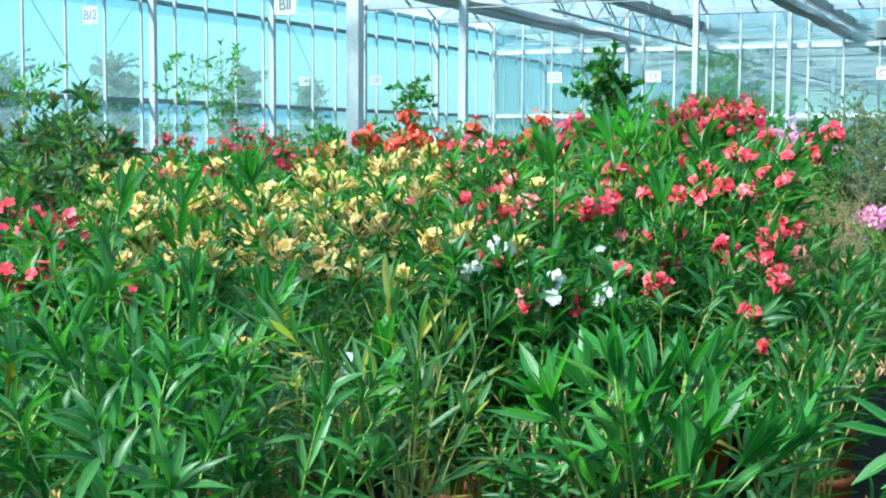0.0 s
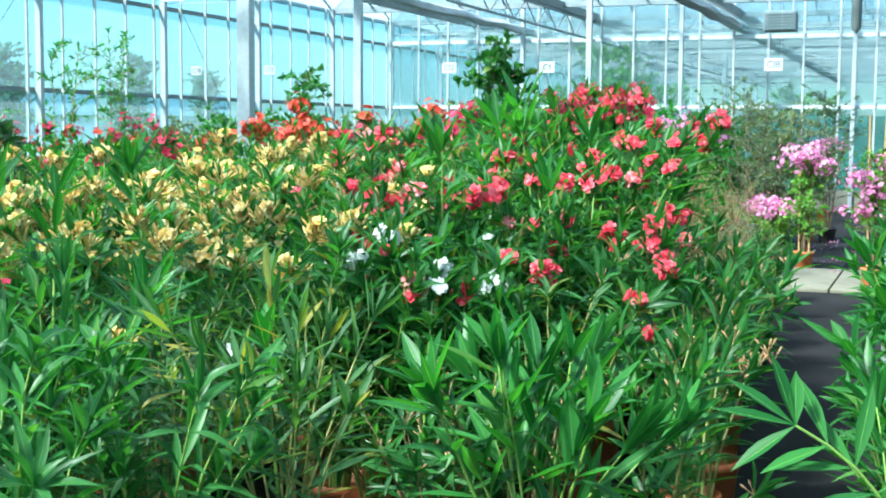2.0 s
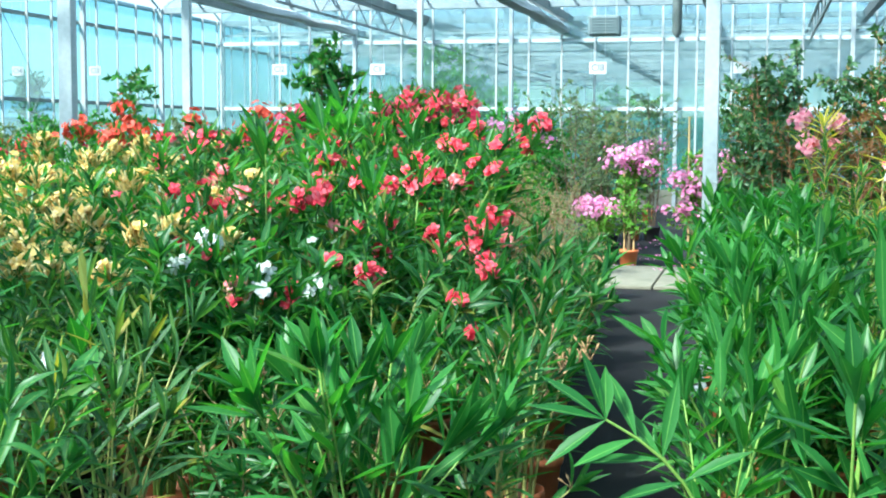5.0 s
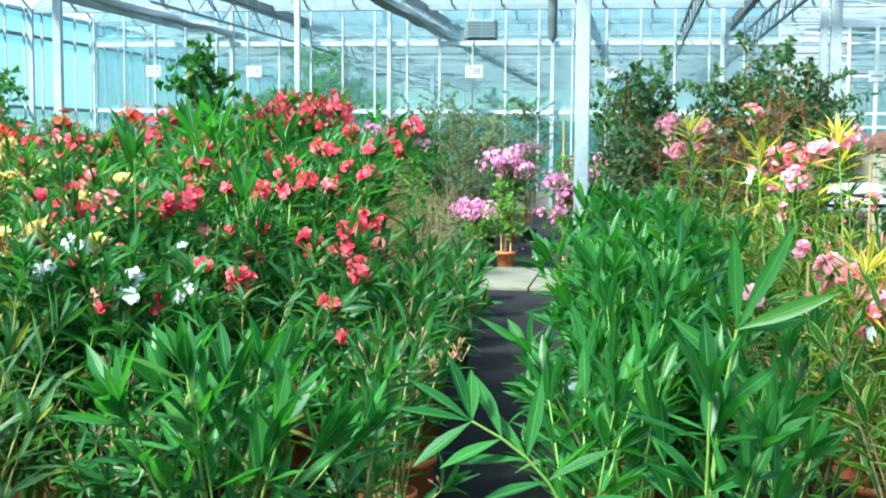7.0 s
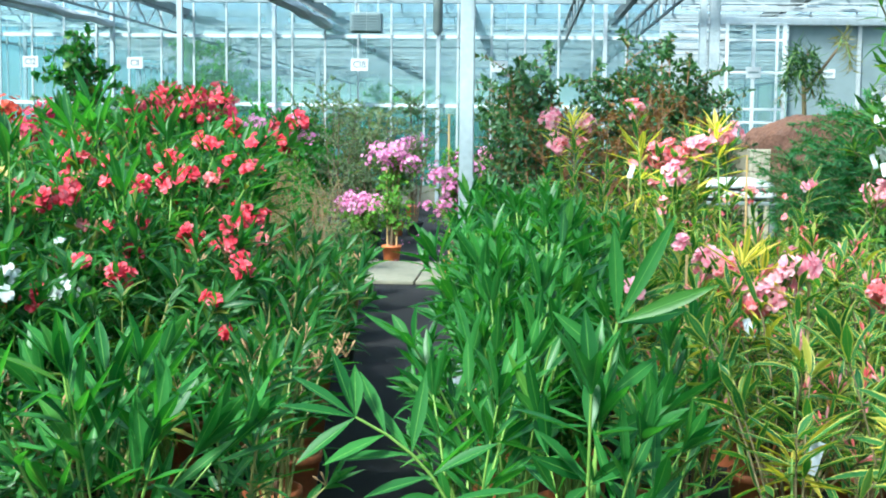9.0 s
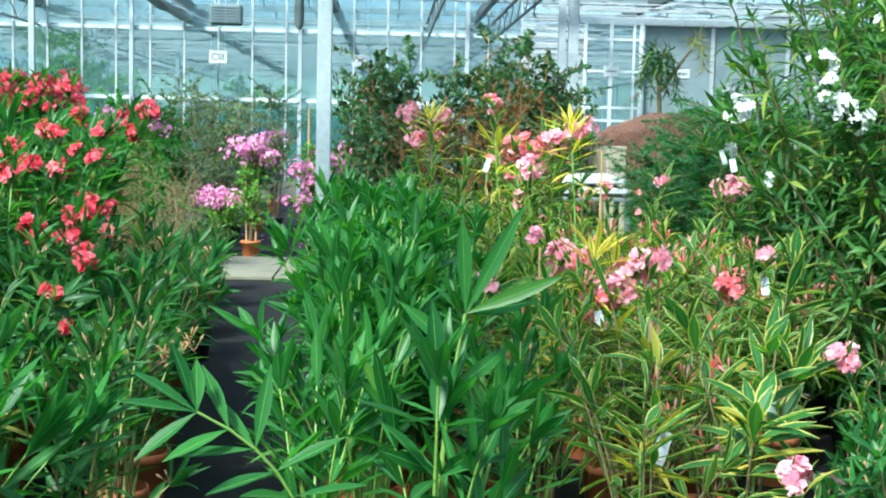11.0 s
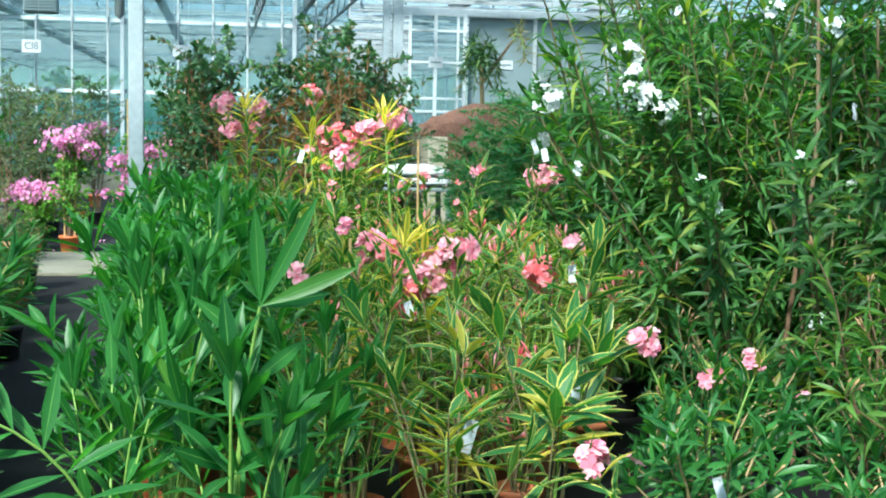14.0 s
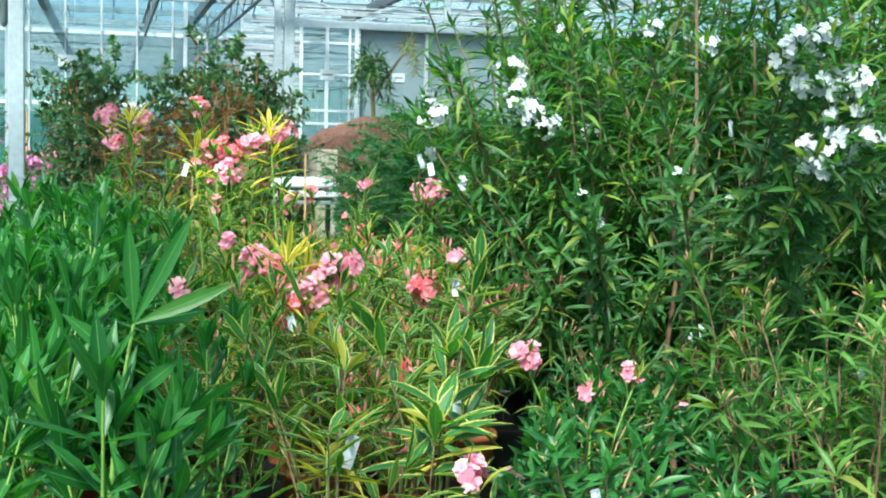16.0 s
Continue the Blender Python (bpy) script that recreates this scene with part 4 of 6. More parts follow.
# a stem lying out over the aisle, its long leaves fanned at the end
lean_one = near_plant((-0.02, 3.55), [(0.10, -0.05, 0.97), (0.0, 0.35, 1.02), (-0.1, 0.2, 0.9), (0.16, 0.11, 1.0)],
           "bushy green oleander with one stem leaning out over the aisle", leaf=0.21, width=0.034, gap=0.09, seed=7, start=0.32, open_low=66, open_top=26)
lean_pts = curve_points(np.array([-0.02, -0.02, 0.2]), np.array([0.10, -0.10, 0.72]), np.array([-0.27, -0.22, 0.92]), 10)
leaning = mesh_part("stem", tube_mesh("stem", [(lean_pts, np.linspace(0.006, 0.0035, 10))], 7), GS, lean_one)
for at_k, way, size, bend in ((9, (-0.95, -0.1, 0.16), 0.21, 0.1), (9, (-0.75, -0.45, -0.55), 0.20, 0.1), (9, (-0.35, 0.1, 0.9), 0.19, 0.02), (9, (-0.85, 0.15, 0.5), 0.21, 0.1), (9, (-0.05, 0.3, 0.9), 0.14, 0.1),
                              (8, (-0.7, -0.5, -0.25), 0.20, 0.2), (8, (-0.35, 0.5, 0.6), 0.21, 0.1), (7, (-0.95, -0.3, -0.02), 0.23, 0.1), (7, (0.15, 0.2, 0.95), 0.22, 0.02), (7, (-0.6, 0.5, 0.55), 0.23, 0.1),
                              (6, (-0.9, -0.35, -0.2), 0.20, 0.2), (6, (0.5, -0.4, 0.6), 0.20, 0.1), (6, (0.7, 0.2, 0.35), 0.21, 0.2), (5, (0.9, -0.3, 0.25), 0.22, 0.1), (5, (-0.5, -0.6, 0.2), 0.20, 0.2), (4, (-0.8, -0.3, 0.45), 0.20, 0.1), (4, (0.3, -0.6, 0.6), 0.20, 0.1), (3, (-0.9, -0.25, 0.1), 0.20, 0.2), (3, (0.2, -0.8, 0.3), 0.19, 0.2)):
    d = np.array(way) / np.linalg.norm(way)
    sd = unit(np.cross(d, np.array([0.2, -0.35, 0.9])))
    nn = np.cross(sd, d)
    b = lean_pts[at_k]
    lf = mesh_part("leaf", leaf_variant("fine", bend, LEAF_BRIGHT), LEAF_BRIGHT, leaning)
    lf.matrix_basis = Matrix([[sd[k] * 0.040, d[k] * size, nn[k] * 0.040, b[k]] for k in range(3)] + [[0, 0, 0, 1]])
near_plant((0.10, 4.15), [(-0.30, -0.22, 1.02), (-0.08, -0.22, 1.02), (-0.07, 0.18, 1.10), (0.14, -0.1, 1.06), (-0.11, 0.40, 1.20), (0.18, 0.5, 1.30), (0.1, 0.2, 1.14)],
           "leafy green oleander in a terracotta pot by the aisle", leaf=0.20, width=0.032, gap=0.10, seed=28, start=0.36, open_low=62, open_top=26)
near_plant((0.62, 4.35), [(0.0, 0.0, 0.96), (0.12, -0.12, 0.84), (-0.2, 0.1, 1.04), (0.1, 0.2, 1.0), (-0.15, -0.15, 0.9)],
           "green oleander with pointed leaves beside variegated plants", leaf=0.20, width=0.03, gap=0.10, seed=24, start=0.36, open_low=64)
# left of the aisle
near_plant((-1.05, 3.62), [(-0.04, -0.16, 0.98), (-0.20, -0.24, 0.88), (0.0, 0.06, 0.97), (0.21, -0.20, 0.84), (0.3, 0.02, 0.78), (0.38, 0.2, 0.78), (0.1, 0.25, 0.95), (-0.22, 0.12, 0.9)],
           "broad-leaved bright green oleander at the bed's edge", leaf=0.27, width=0.042, gap=0.14, seed=9, start=0.5, open_low=46, open_top=16)
near_plant((-1.75, 3.45), [(-0.24, -0.28, 1.1), (0.04, 0.0, 1.06), (-0.05, -0.2, 0.96), (0.15, -0.22, 0.92), (0.27, -0.15, 0.86), (0.16, 0.26, 1.06), (-0.2, -0.15, 1.0), (-0.22, 0.3, 1.16), (0.08, 0.1, 1.0)],
           "dusty green oleander with slender ochre stems", leaf=0.20, width=0.022, gap=0.10, seed=12, mat=LEAF_DUSTY, wood=YOUNG_STEM, start=0.42, open_low=72, open_top=22)
near_plant((-2.42, 3.25), [(-0.32, 0.05, 1.24), (-0.05, 0.12, 1.18), (0.3, 0.0, 1.12), (0.16, -0.25, 0.96), (-0.26, -0.3, 1.04), (0.0, -0.35, 0.95), (0.2, -0.1, 1.0)],
           "dark green oleander with long upright shoots", leaf=0.21, width=0.03, gap=0.10, seed=15, mat=LEAF_DARK, start=0.45, open_low=55)
# variegated plants
near_plant((1.24, 3.88), [(0.02, -0.05, 0.80)],
           "variegated oleander with a wide rosette of broad cream-edged leaves", leaf=0.25, width=0.050, gap=0.05, seed=19, mat=LEAF_VARI, open_low=120, open_top=62, start=0.66, wood=OLD_STEM)
near_plant((1.36, 4.25), [(-0.02, -0.25, 0.98), (-0.2, 0.05, 1.0), (0.22, 0.3, 1.2), (0.12, -0.1, 0.9)],
           "variegated oleander with broad cream-edged leaves in a terracotta pot", leaf=0.23, width=0.042, gap=0.10, seed=18, mat=LEAF_VARI, open_low=95, open_top=35, start=0.5, wood=OLD_STEM)
near_plant((0.94, 3.86), [(0.0, 0.0, 0.78), (0.22, -0.05, 0.66), (-0.15, 0.2, 0.86), (-0.2, 0.5, 0.98), (0.1, 0.3, 0.9)],
           "variegated oleander with drooping cream-edged leaves", leaf=0.21, width=0.03, gap=0.10, seed=21, mat=LEAF_VARI, open_low=105, open_top=40, start=0.45, wood=OLD_STEM)

# left bed: foreground without flowers
def in_view(x, y):
    return -38 < left_of(x, y) < 48


dusty = make("oleander_plant", "dusty green oleander without flowers in a pot", 4, (YOUNG_STEM, LEAF_DUSTY, None, None), T_POT, height=1.14, spread=0.34, stems=9, leaf=0.19, width=0.021, profile="fine", gap=0.08, bend=0.55, low=0.55, start=0.42, open_low=65, stem_r=0.0065)
dark_front = make("oleander_plant", "dark green oleander with long leaves, no flowers", 3, (GS, LEAF_DARK, None, None), T_POT, height=1.2, spread=0.34, stems=8, leaf=0.21, width=0.032, profile="fine", gap=0.085, bend=0.35, low=0.55, start=0.36, open_low=60, stem_r=0.0065)
front = grid_spots(RNG, -5.0, -0.95, 2.0, 5.6, 0.52, lambda x, y: in_view(x, y) and (3.3 if left_of(x, y) < 35 else 2.9) < math.hypot(x, y) < 5.2 and x < -1.0 and not (x > -1.6 and y < 4.2))
place_copies(dark_front, [p for i, p in enumerate(front) if left_of(p[0], p[1]) > 33 or i % 4 == 0], RNG, (0.88, 1.06))
place_copies(dusty, [p for i, p in enumerate(front) if not (left_of(p[0], p[1]) > 33 or i % 4 == 0)], RNG, (0.88, 1.06))
# white flowers, few
white_low = make("oleander_plant", "green oleander with a few white flowers", 2, (GS, LEAF_DARK, PETAL_WHITE, None), T_POT, height=1.22, spread=0.3, stems=9, leaf=0.2, width=0.03, gap=0.07, flower=1, per=2, fsize=0.045, top_only=False)
place_copies(white_low, [(-1.75, 4.75, 1.0), (-2.2, 4.75, 1.02), (-1.95, 5.25, 1.02), (-3.25, 6.4, 1.12)], RNG, (0.98, 1.02))
# coral-red group at the aisle side: lower in front, taller behind
red_front = make("oleander_plant", "oleander with scattered coral-red flowers", 3, (GS, LEAF_DARK, PETAL_RED, SEEDHEAD), T_POT, height=1.38, spread=0.34, stems=11, leaf=0.21, width=0.031, gap=0.075, flower=5, per=3, fsize=0.058, low=0.55, profile="fine", buds=4, bud_size=1.3, top_only=False)
place_copies(red_front, grid_spots(RNG, -2.7, -1.2, 5.0, 6.2, 0.52, lambda x, y: 10.5 < left_of(x, y) < 24, h=(0.95, 1.05)), RNG, (0.96, 1.04))
red = make("oleander_plant", "tall oleander with coral-red flowers", 4, (GS, LEAF_DARK, PETAL_RED, PETAL_RED), T_POT, height=1.82, spread=0.38, stems=12, leaf=0.23, width=0.036, flower=6, per=5, fsize=0.06, low=0.6, profile="fine", buds=3, top_only=False, gap=0.085)
place_copies(red, grid_spots(RNG, -2.9, -1.3, 6.3, 8.0, 0.54, lambda x, y: 9.5 < left_of(x, y) < 21.5, h=(0.84, 0.98)), RNG, (0.96, 1.02))
# yellow band
yellow = make("oleander_plant", "oleander covered in pale yellow flowers", 4, (GS, LEAF_DARK, PETAL_YELLOW, PETAL_BUD), T_POT, height=1.3, spread=0.36, stems=11, leaf=0.18, width=0.028, gap=0.07, flower=5, per=6, fsize=0.054, buds=15, bud_size=1.5, low=0.6, top_only=False)
place_copies(yellow, grid_spots(RNG, -8.0, -2.2, 5.0, 9.6, 0.56, lambda x, y: 20.5 < left_of(x, y) < 41 and 5.1 < math.hypot(x, y) < 9.6, h=(0.9, 1.08)), RNG, (0.93, 1.05))
# red at the far left
red_left = make("oleander_plant", "oleander with deep red flowers", 2, (GS, LEAF_DARK, PETAL_CRIMSON, None), T_POT, height=1.32, spread=0.34, stems=9, leaf=0.2, width=0.03, gap=0.07, flower=2, per=6, fsize=0.055, top_only=False)
place_copies(red_left, grid_spots(RNG, -7.0, -3.2, 4.2, 8.0, 0.56, lambda x, y: 40.5 <= left_of(x, y) < 49 and 5.2 < math.hypot(x, y) < 9), RNG, (0.95, 1.05))
# far rows: orange-red, crimson, plain
far_red = make("oleander_plant", "tall oleander with orange-red flowers", 3, (GS, LEAF_DARK, PETAL_ORANGE, None), T_POT, height=1.62, spread=0.42, stems=13, leaf=0.15, width=0.03, flower=5, per=10, fsize=0.055, profile="low", low=0.6, far=True)
far_crimson = make("oleander_plant", "tall oleander with crimson flowers", 2, (GS, LEAF_DARK, PETAL_CRIMSON, None), T_POT, height=1.68, spread=0.42, stems=13, leaf=0.15, width=0.03, flower=5, per=10, fsize=0.055, profile="low", low=0.6, far=True)
far_plain = [plant("potted_shrub", shrub_parts(70 + i, 1.5, 0.5, twigs=60, leaf=0.09, width=0.045, profile="low", gap=0.05, far=True), (WS, (LEAF_FRESH, LEAF_DARK)[i % 2], None, None),
                   "leafy green shrub in a black pot", "shrub", B_POT, "green shrubs") for i in range(3)]
spots = grid_spots(RNG, -11.5, -1.9, 8.2, 13.0, 0.85, lambda x, y: 9.5 < left_of(x, y) < 47 and 9.8 < math.hypot(x, y) < 15.5 and y < 13.6, h=(0.88, 1.06))
place_copies(far_red, [s for i, s in enumerate(spots) if i % 5 in (0, 3)], RNG, (0.96, 1.04))
place_copies(far_crimson, [s for i, s in enumerate(spots) if i % 5 == 2], RNG, (0.96, 1.04))
place_copies(far_plain, [s for i, s in enumerate(spots) if i % 5 in (1, 4)], RNG, (0.9, 1.08))
# shrubs further back on the left
bush = [plant("potted_shrub", shrub_parts(90 + i, 1.78, 0.75, twigs=110, twig=0.36, leaf=0.10, width=0.05, profile="low", gap=0.05, far=True), (WS, (LEAF_FRESH, LEAF_GREY, LEAF_DARK)[i], None, None),
              "bushy shrub in a pot near the glass wall", "shrub", B_POT, "shrubs by the wall") for i in range(3)]
place_copies(bush, grid_spots(RNG, -12.0, -2.4, 16.6, 21.0, 1.25, lambda x, y: 6.5 < left_of(x, y) < 42, h=(0.85, 1.1)), RNG)
# aisle edge: dark low plants with dry seedheads
edge = make("oleander_plant", "low dark green oleander with dry brown seedheads", 3, (WS, LEAF_DARK, None, SEEDHEAD), T_POT, height=0.95, spread=0.3, stems=11, leaf=0.17, width=0.024, gap=0.065, buds=5, bud_size=1.1, low=0.6)
place_copies(edge, grid_spots(RNG, -1.68, -1.12, 4.3, 8.3, 0.45, lambda x, y: x < -1.04, gap=0.33) + grid_spots(RNG, -1.55, -1.2, 8.4, 12.0, 0.42, lambda x, y: True, gap=0.3, h=(0.6, 0.85)), RNG, (0.92, 1.04))

overhang = make("oleander_plant", "dark green oleander with shoots leaning out over the aisle", 3, (YOUNG_STEM, LEAF_DARK, None, SEEDHEAD), T_POT, height=1.12, spread=0.30, stems=8, leaf=0.19, width=0.028, gap=0.08, profile="fine", buds=3, bud_size=1.2, low=0.5, start=0.38, open_low=58, branch=0.3)
place_copies(overhang, [(-0.24 - 0.12 * (4.15 + 0.5 * i) + 0.05 * (i % 2), 4.15 + 0.5 * i, (0.88, 1.0, 0.95, 1.02)[i % 4]) for i in range(8)], RNG, (0.96, 1.04))


def single(name, label, category, x, y, meshes, mats, pot=B_POT, turn=0.0):
    ob = plant(name, meshes, mats, label, category, pot)
    ob.matrix_basis = pose(x, y, 0, 0, 0, turn)
    PLACED.append((x, y))
    return ob


# the small tree, saplings and shrubs that stand above the bed
single("citrus_tree", "small leafy citrus tree with an open crown above the red flowers", "tree", -3.55, 10.62, shrub_parts(203, 2.66, 0.34, crown=0.5, stems=4, twigs=60, twig=0.24, leaf=0.085, width=0.05, gap=0.04, rise=0.35, stem_r=0.02), (BARK, LEAF_DARK, None, None))
for i, (yl, d, h, r) in enumerate(((37.0, 15.5, 2.85, 0.5), (34.8, 16.5, 3.2, 0.45), (43.2, 12.0, 2.4, 0.4))):
    x, y, _ = along(yl, d, 0)
    single("feathery_sapling", "slender sapling with light feathery foliage", "sapling", x, y, shrub_parts(210 + i, h, r, crown=0.55, stems=2, twigs=18, twig=0.45, leaf=0.10, width=0.024, gap=0.05, rise=0.5, profile="low", stem_r=0.012), (WS, LEAF_FRESH, None, None))
x, y, _ = along(26.9, 16.8, 0)
single("pointed_sapling", "young pointed sapling with glossy leaves", "sapling", x, y, shrub_parts(220, 2.75, 0.35, crown=0.45, stems=1, twigs=36, twig=0.32, leaf=0.11, width=0.05, gap=0.05, profile="low"), (WS, LEAF_DARK, None, None))
for i, (yl, d, h) in enumerate(((41.0, 8.8, 1.84), (43.0, 9.4, 1.92), (42.2, 8.2, 1.74))):
    x, y, _ = along(yl, d, 0)
    single("broad_leaved_shrub", "dark shrub with long spreading leaves", "shrub", x, y, shrub_parts(230 + i, h, 0.5, crown=0.3, stems=5, twigs=40, twig=0.30, leaf=0.13, width=0.03, gap=0.05, profile="mid", whorl=4, open_low=80, rise=0.25), (OLD_STEM, LEAF_CAMELLIA, None, None))

# wispy grey shrubs and bougainvilleas beside the aisle
for i, (x, y, h) in enumerate(((-2.1, 11.6, 1.4), (-1.8, 12.6, 1.2), (-1.55, 10.4, 1.25), (-1.5, 9.2, 1.05), (-1.75, 9.7, 1.35), (-1.4, 8.7, 0.8), (-2.0, 10.6, 1.45))):
    single("wispy_shrub", "wispy grey-green shrub with fine dry twigs", "shrub", x, y, shrub_parts(240 + i, h, 0.42, crown=0.2, stems=6, twigs=90, twig=0.30, leaf=0.035, width=0.006, gap=0.07, profile="low", far=True, rise=1.3, stem_r=0.005), ((RED_TWIG, RED_TWIG, WS)[i % 3], (LEAF_DRY, LEAF_GREY)[i % 2], None, None))
for i, (x, y, h) in enumerate(((-2.35, 17.4, 2.35), (-2.0, 18.6, 2.1), (-3.0, 18.2, 2.0), (-1.55, 20.5, 2.3))):
    single("grey_shrub", "tall shrub with small grey-green leaves", "shrub", x, y, shrub_parts(250 + i, h, 0.6, crown=0.25, stems=5, twigs=85, twig=0.42, leaf=0.06, width=0.028, gap=0.045, profile="low", far=True), (BARK, (LEAF_GREY, LEAF_GREY, LEAF_OLIVE)[i % 3], None, None))


def bougainvillea(x, y, h, seed, r=0.34, flowers=40, stake=True, crown=0.55, reach=1.25, top_only=True):
    ob = single("bougainvillea", "potted bougainvillea covered in magenta-pink bracts", "bougainvillea", x, y,
                shrub_parts(seed, h, r, crown=crown, stems=3, twigs=110, twig=0.22, leaf=0.055, width=0.034, gap=0.04, flower=flowers, per=24, fsize=0.05, profile="low", top_only=top_only, far=True),
                (BARK, LEAF_LIME, PETAL_MAGENTA, None), (0.125, 0.22, ORANGE_POT, "bright orange plastic pot"))
    if stake:
        for sx in (-0.05, 0.06):
            mesh_part("bamboo_stake", tube_mesh("bamboo_stake", [([(sx, 0, 0.1), (sx * 1.3, 0.02, h * 0.6), (sx * 1.5, 0.03, h * reach)], [0.013, 0.013, 0.012])], 6), BAMBOO, ob)
    return ob


for i, (x, y, h) in enumerate(((-1.55, 12.9, 0.62), (-1.8, 12.4, 0.7), (-0.3, 12.7, 0.66), (-0.4, 13.3, 0.72), (-1.16, 9.2, 0.86), (-1.4, 9.9, 0.9))):
    single("heath_shrub", "low dense grey-green heath with fine needles", "shrub", x, y, shrub_parts(262 + i, h, 0.3, crown=0.25, stems=5, twigs=130, twig=0.2, leaf=0.035, width=0.008, gap=0.018, profile="low", far=True, rise=0.9, stem_r=0.006), (WS, (LEAF_OLIVE, LEAF_GREY)[i % 2], None, None))
bougainvillea(-1.5, 16.35, 1.54, 301, 0.34, 26, True, 0.2, 0.85)
bougainvillea(-1.95, 16.6, 0.72, 302, 0.30, 34, False, 0.35)
bougainvillea(-0.62, 14.6, 1.42, 303, 0.13, 34, True, 0.4, 1.3, False)
bougainvillea(-0.3, 15.4, 1.5, 304, 0.16, 8, False)
bougainvillea(-2.0, 25.2, 1.5, 305, 0.4, 20, False)
bougainvillea(-1.85, 20.6, 1.3, 306, 0.35, 20, False)
bougainvillea(-2.6, 14.2, 1.7, 307, 0.45, 14, False)

# right bed: bright green mass
bright = make("oleander_plant", "bright green oleander without flowers", 4, (GS, LEAF_BRIGHT, None, None), T_POT, height=1.2, spread=0.32, stems=9, leaf=0.185, width=0.029, profile="fine", gap=0.075, low=0.55, open_low=55, start=0.42)
place_copies(bright, grid_spots(RNG, 0.0, 0.5, 4.4, 9.2, 0.42, lambda x, y: 0.02 < x < 0.46, gap=0.32) + [(-0.05, 4.55, 0.82), (0.02, 6.5, 1.0), (-0.06, 7.3, 1.04), (-0.1, 7.95, 1.0)], RNG, (0.9, 1.12))
vari = make("oleander_plant", "variegated oleander with cream-edged leaves and pink flowers", 4, (OLD_STEM, LEAF_VARI, PETAL_PINK, PETAL_SALMON), T_POT, height=1.12, spread=0.36, stems=9, start=0.4, leaf=0.20, width=0.024, gap=0.09, profile="fine", flower=0, buds=5, bud_size=1.5, low=0.55, top_only=False, bend=0.4, open_low=80)
place_copies(vari, grid_spots(RNG, 0.55, 2.2, 4.6, 7.4, 0.55, lambda x, y: x < 0.40 * y - 0.3, gap=0.4), RNG, (0.85, 1.05))
golden = make("oleander_plant", "tall variegated oleander with golden leaves and salmon-pink flowers", 2, (WS, LEAF_VARI, PETAL_SALMON, PETAL_SALMON), T_POT, height=1.55, spread=0.34, stems=9, leaf=0.19, width=0.028, gap=0.075, profile="fine", flower=1, per=8, fsize=0.055, buds=3, low=0.5)
place_copies(golden, [(0.55, 8.1, 1.06), (0.92, 6.6, 0.98), (0.75, 7.3, 0.9), (0.8, 8.8, 1.08), (1.02, 9.2, 1.25), (1.15, 9.3, 1.1), (1.35, 8.0, 0.84), (1.2, 7.5, 0.86), (1.58, 7.7, 0.86), (1.48, 8.5, 0.84), (1.72, 8.9, 0.84), (1.6, 8.2, 0.84), (1.9, 8.1, 0.74)], RNG, (0.98, 1.02))
low_pink = make("oleander_plant", "small green oleander with a few pink flowers", 3, (WS, LEAF_DARK, PETAL_PINK, SEEDHEAD), B_POT, buds=1, start=0.4, height=0.85, spread=0.3, stems=8, leaf=0.15, width=0.027, gap=0.07, profile="fine", flower=1, per=2, fsize=0.05, low=0.5, top_only=False)
place_copies(low_pink, grid_spots(RNG, 1.5, 3.6, 3.45, 5.2, 0.58, lambda x, y: left_of(x, y) > -40, gap=0.42), RNG, (0.75, 1.05))
thin = make("oleander_plant", "slender young oleander with bare tan stems", 3, (WS, LEAF_DARK, None, SEEDHEAD), B_POT, height=1.0, spread=0.3, stems=12, leaf=0.15, width=0.018, gap=0.075, profile="mid", buds=3, bud_size=1.4, low=0.6, start=0.58, stem_r=0.006)
place_copies(thin, grid_spots(RNG, 1.3, 4.4, 4.5, 6.0, 0.6, lambda x, y: left_of(x, y) > -40 and x > 0.32 * y - 0.1, gap=0.36), RNG, (0.75, 1.05))
slender = make("oleander_plant", "slender lime-green oleander with brown stems and dry buds", 3, (RED_BARK, LEAF_SLENDER, None, SEEDHEAD), B_POT, height=1.25, spread=0.34, stems=8, leaf=0.17, width=0.019, gap=0.075, profile="fine", buds=3, bud_size=1.2, low=0.55, start=0.42, bend=0.5, stem_r=0.006)
place_copies(slender, [(2.57, 4.27, 0.95), (2.63, 3.95, 1.08), (2.65, 3.71, 1.00)], RNG, (0.98, 1.02))
white_tall = make("oleander_bush", "tall white-flowering oleander bush with drooping leaves", 3, (OLD_STEM, LEAF_OLIVE, PETAL_WHITE, None), B_POT, height=2.6, spread=0.78, stems=21, leaf=0.19, width=0.024, profile="fine", flower=2, per=6, fsize=0.055, low=0.3, gap=0.056, start=0.12, open_low=110, bend=0.4, top_only=False, stem_r=0.011)
place_copies(white_tall, [(2.62, 6.65, 1.0), (2.55, 7.2, 0.98), (3.05, 6.7, 1.0), (3.6, 6.2, 1.02), (4.2, 5.7, 1.08), (3.2, 7.7, 1.05), (3.9, 7.1, 1.08), (4.7, 6.4, 1.16), (2.8, 6.2, 0.8), (5.4, 5.8, 1.0), (4.6, 7.8, 1.1), (3.7, 8.5, 1.08), (5.6, 7.2, 1.1), (2.9, 7.9, 1.0), (3.45, 7.2, 1.06), (4.3, 6.9, 1.06), (3.15, 5.9, 0.86), (5.0, 7.0, 1.2), (4.35, 6.0, 1.18)], RNG, (0.98, 1.02))

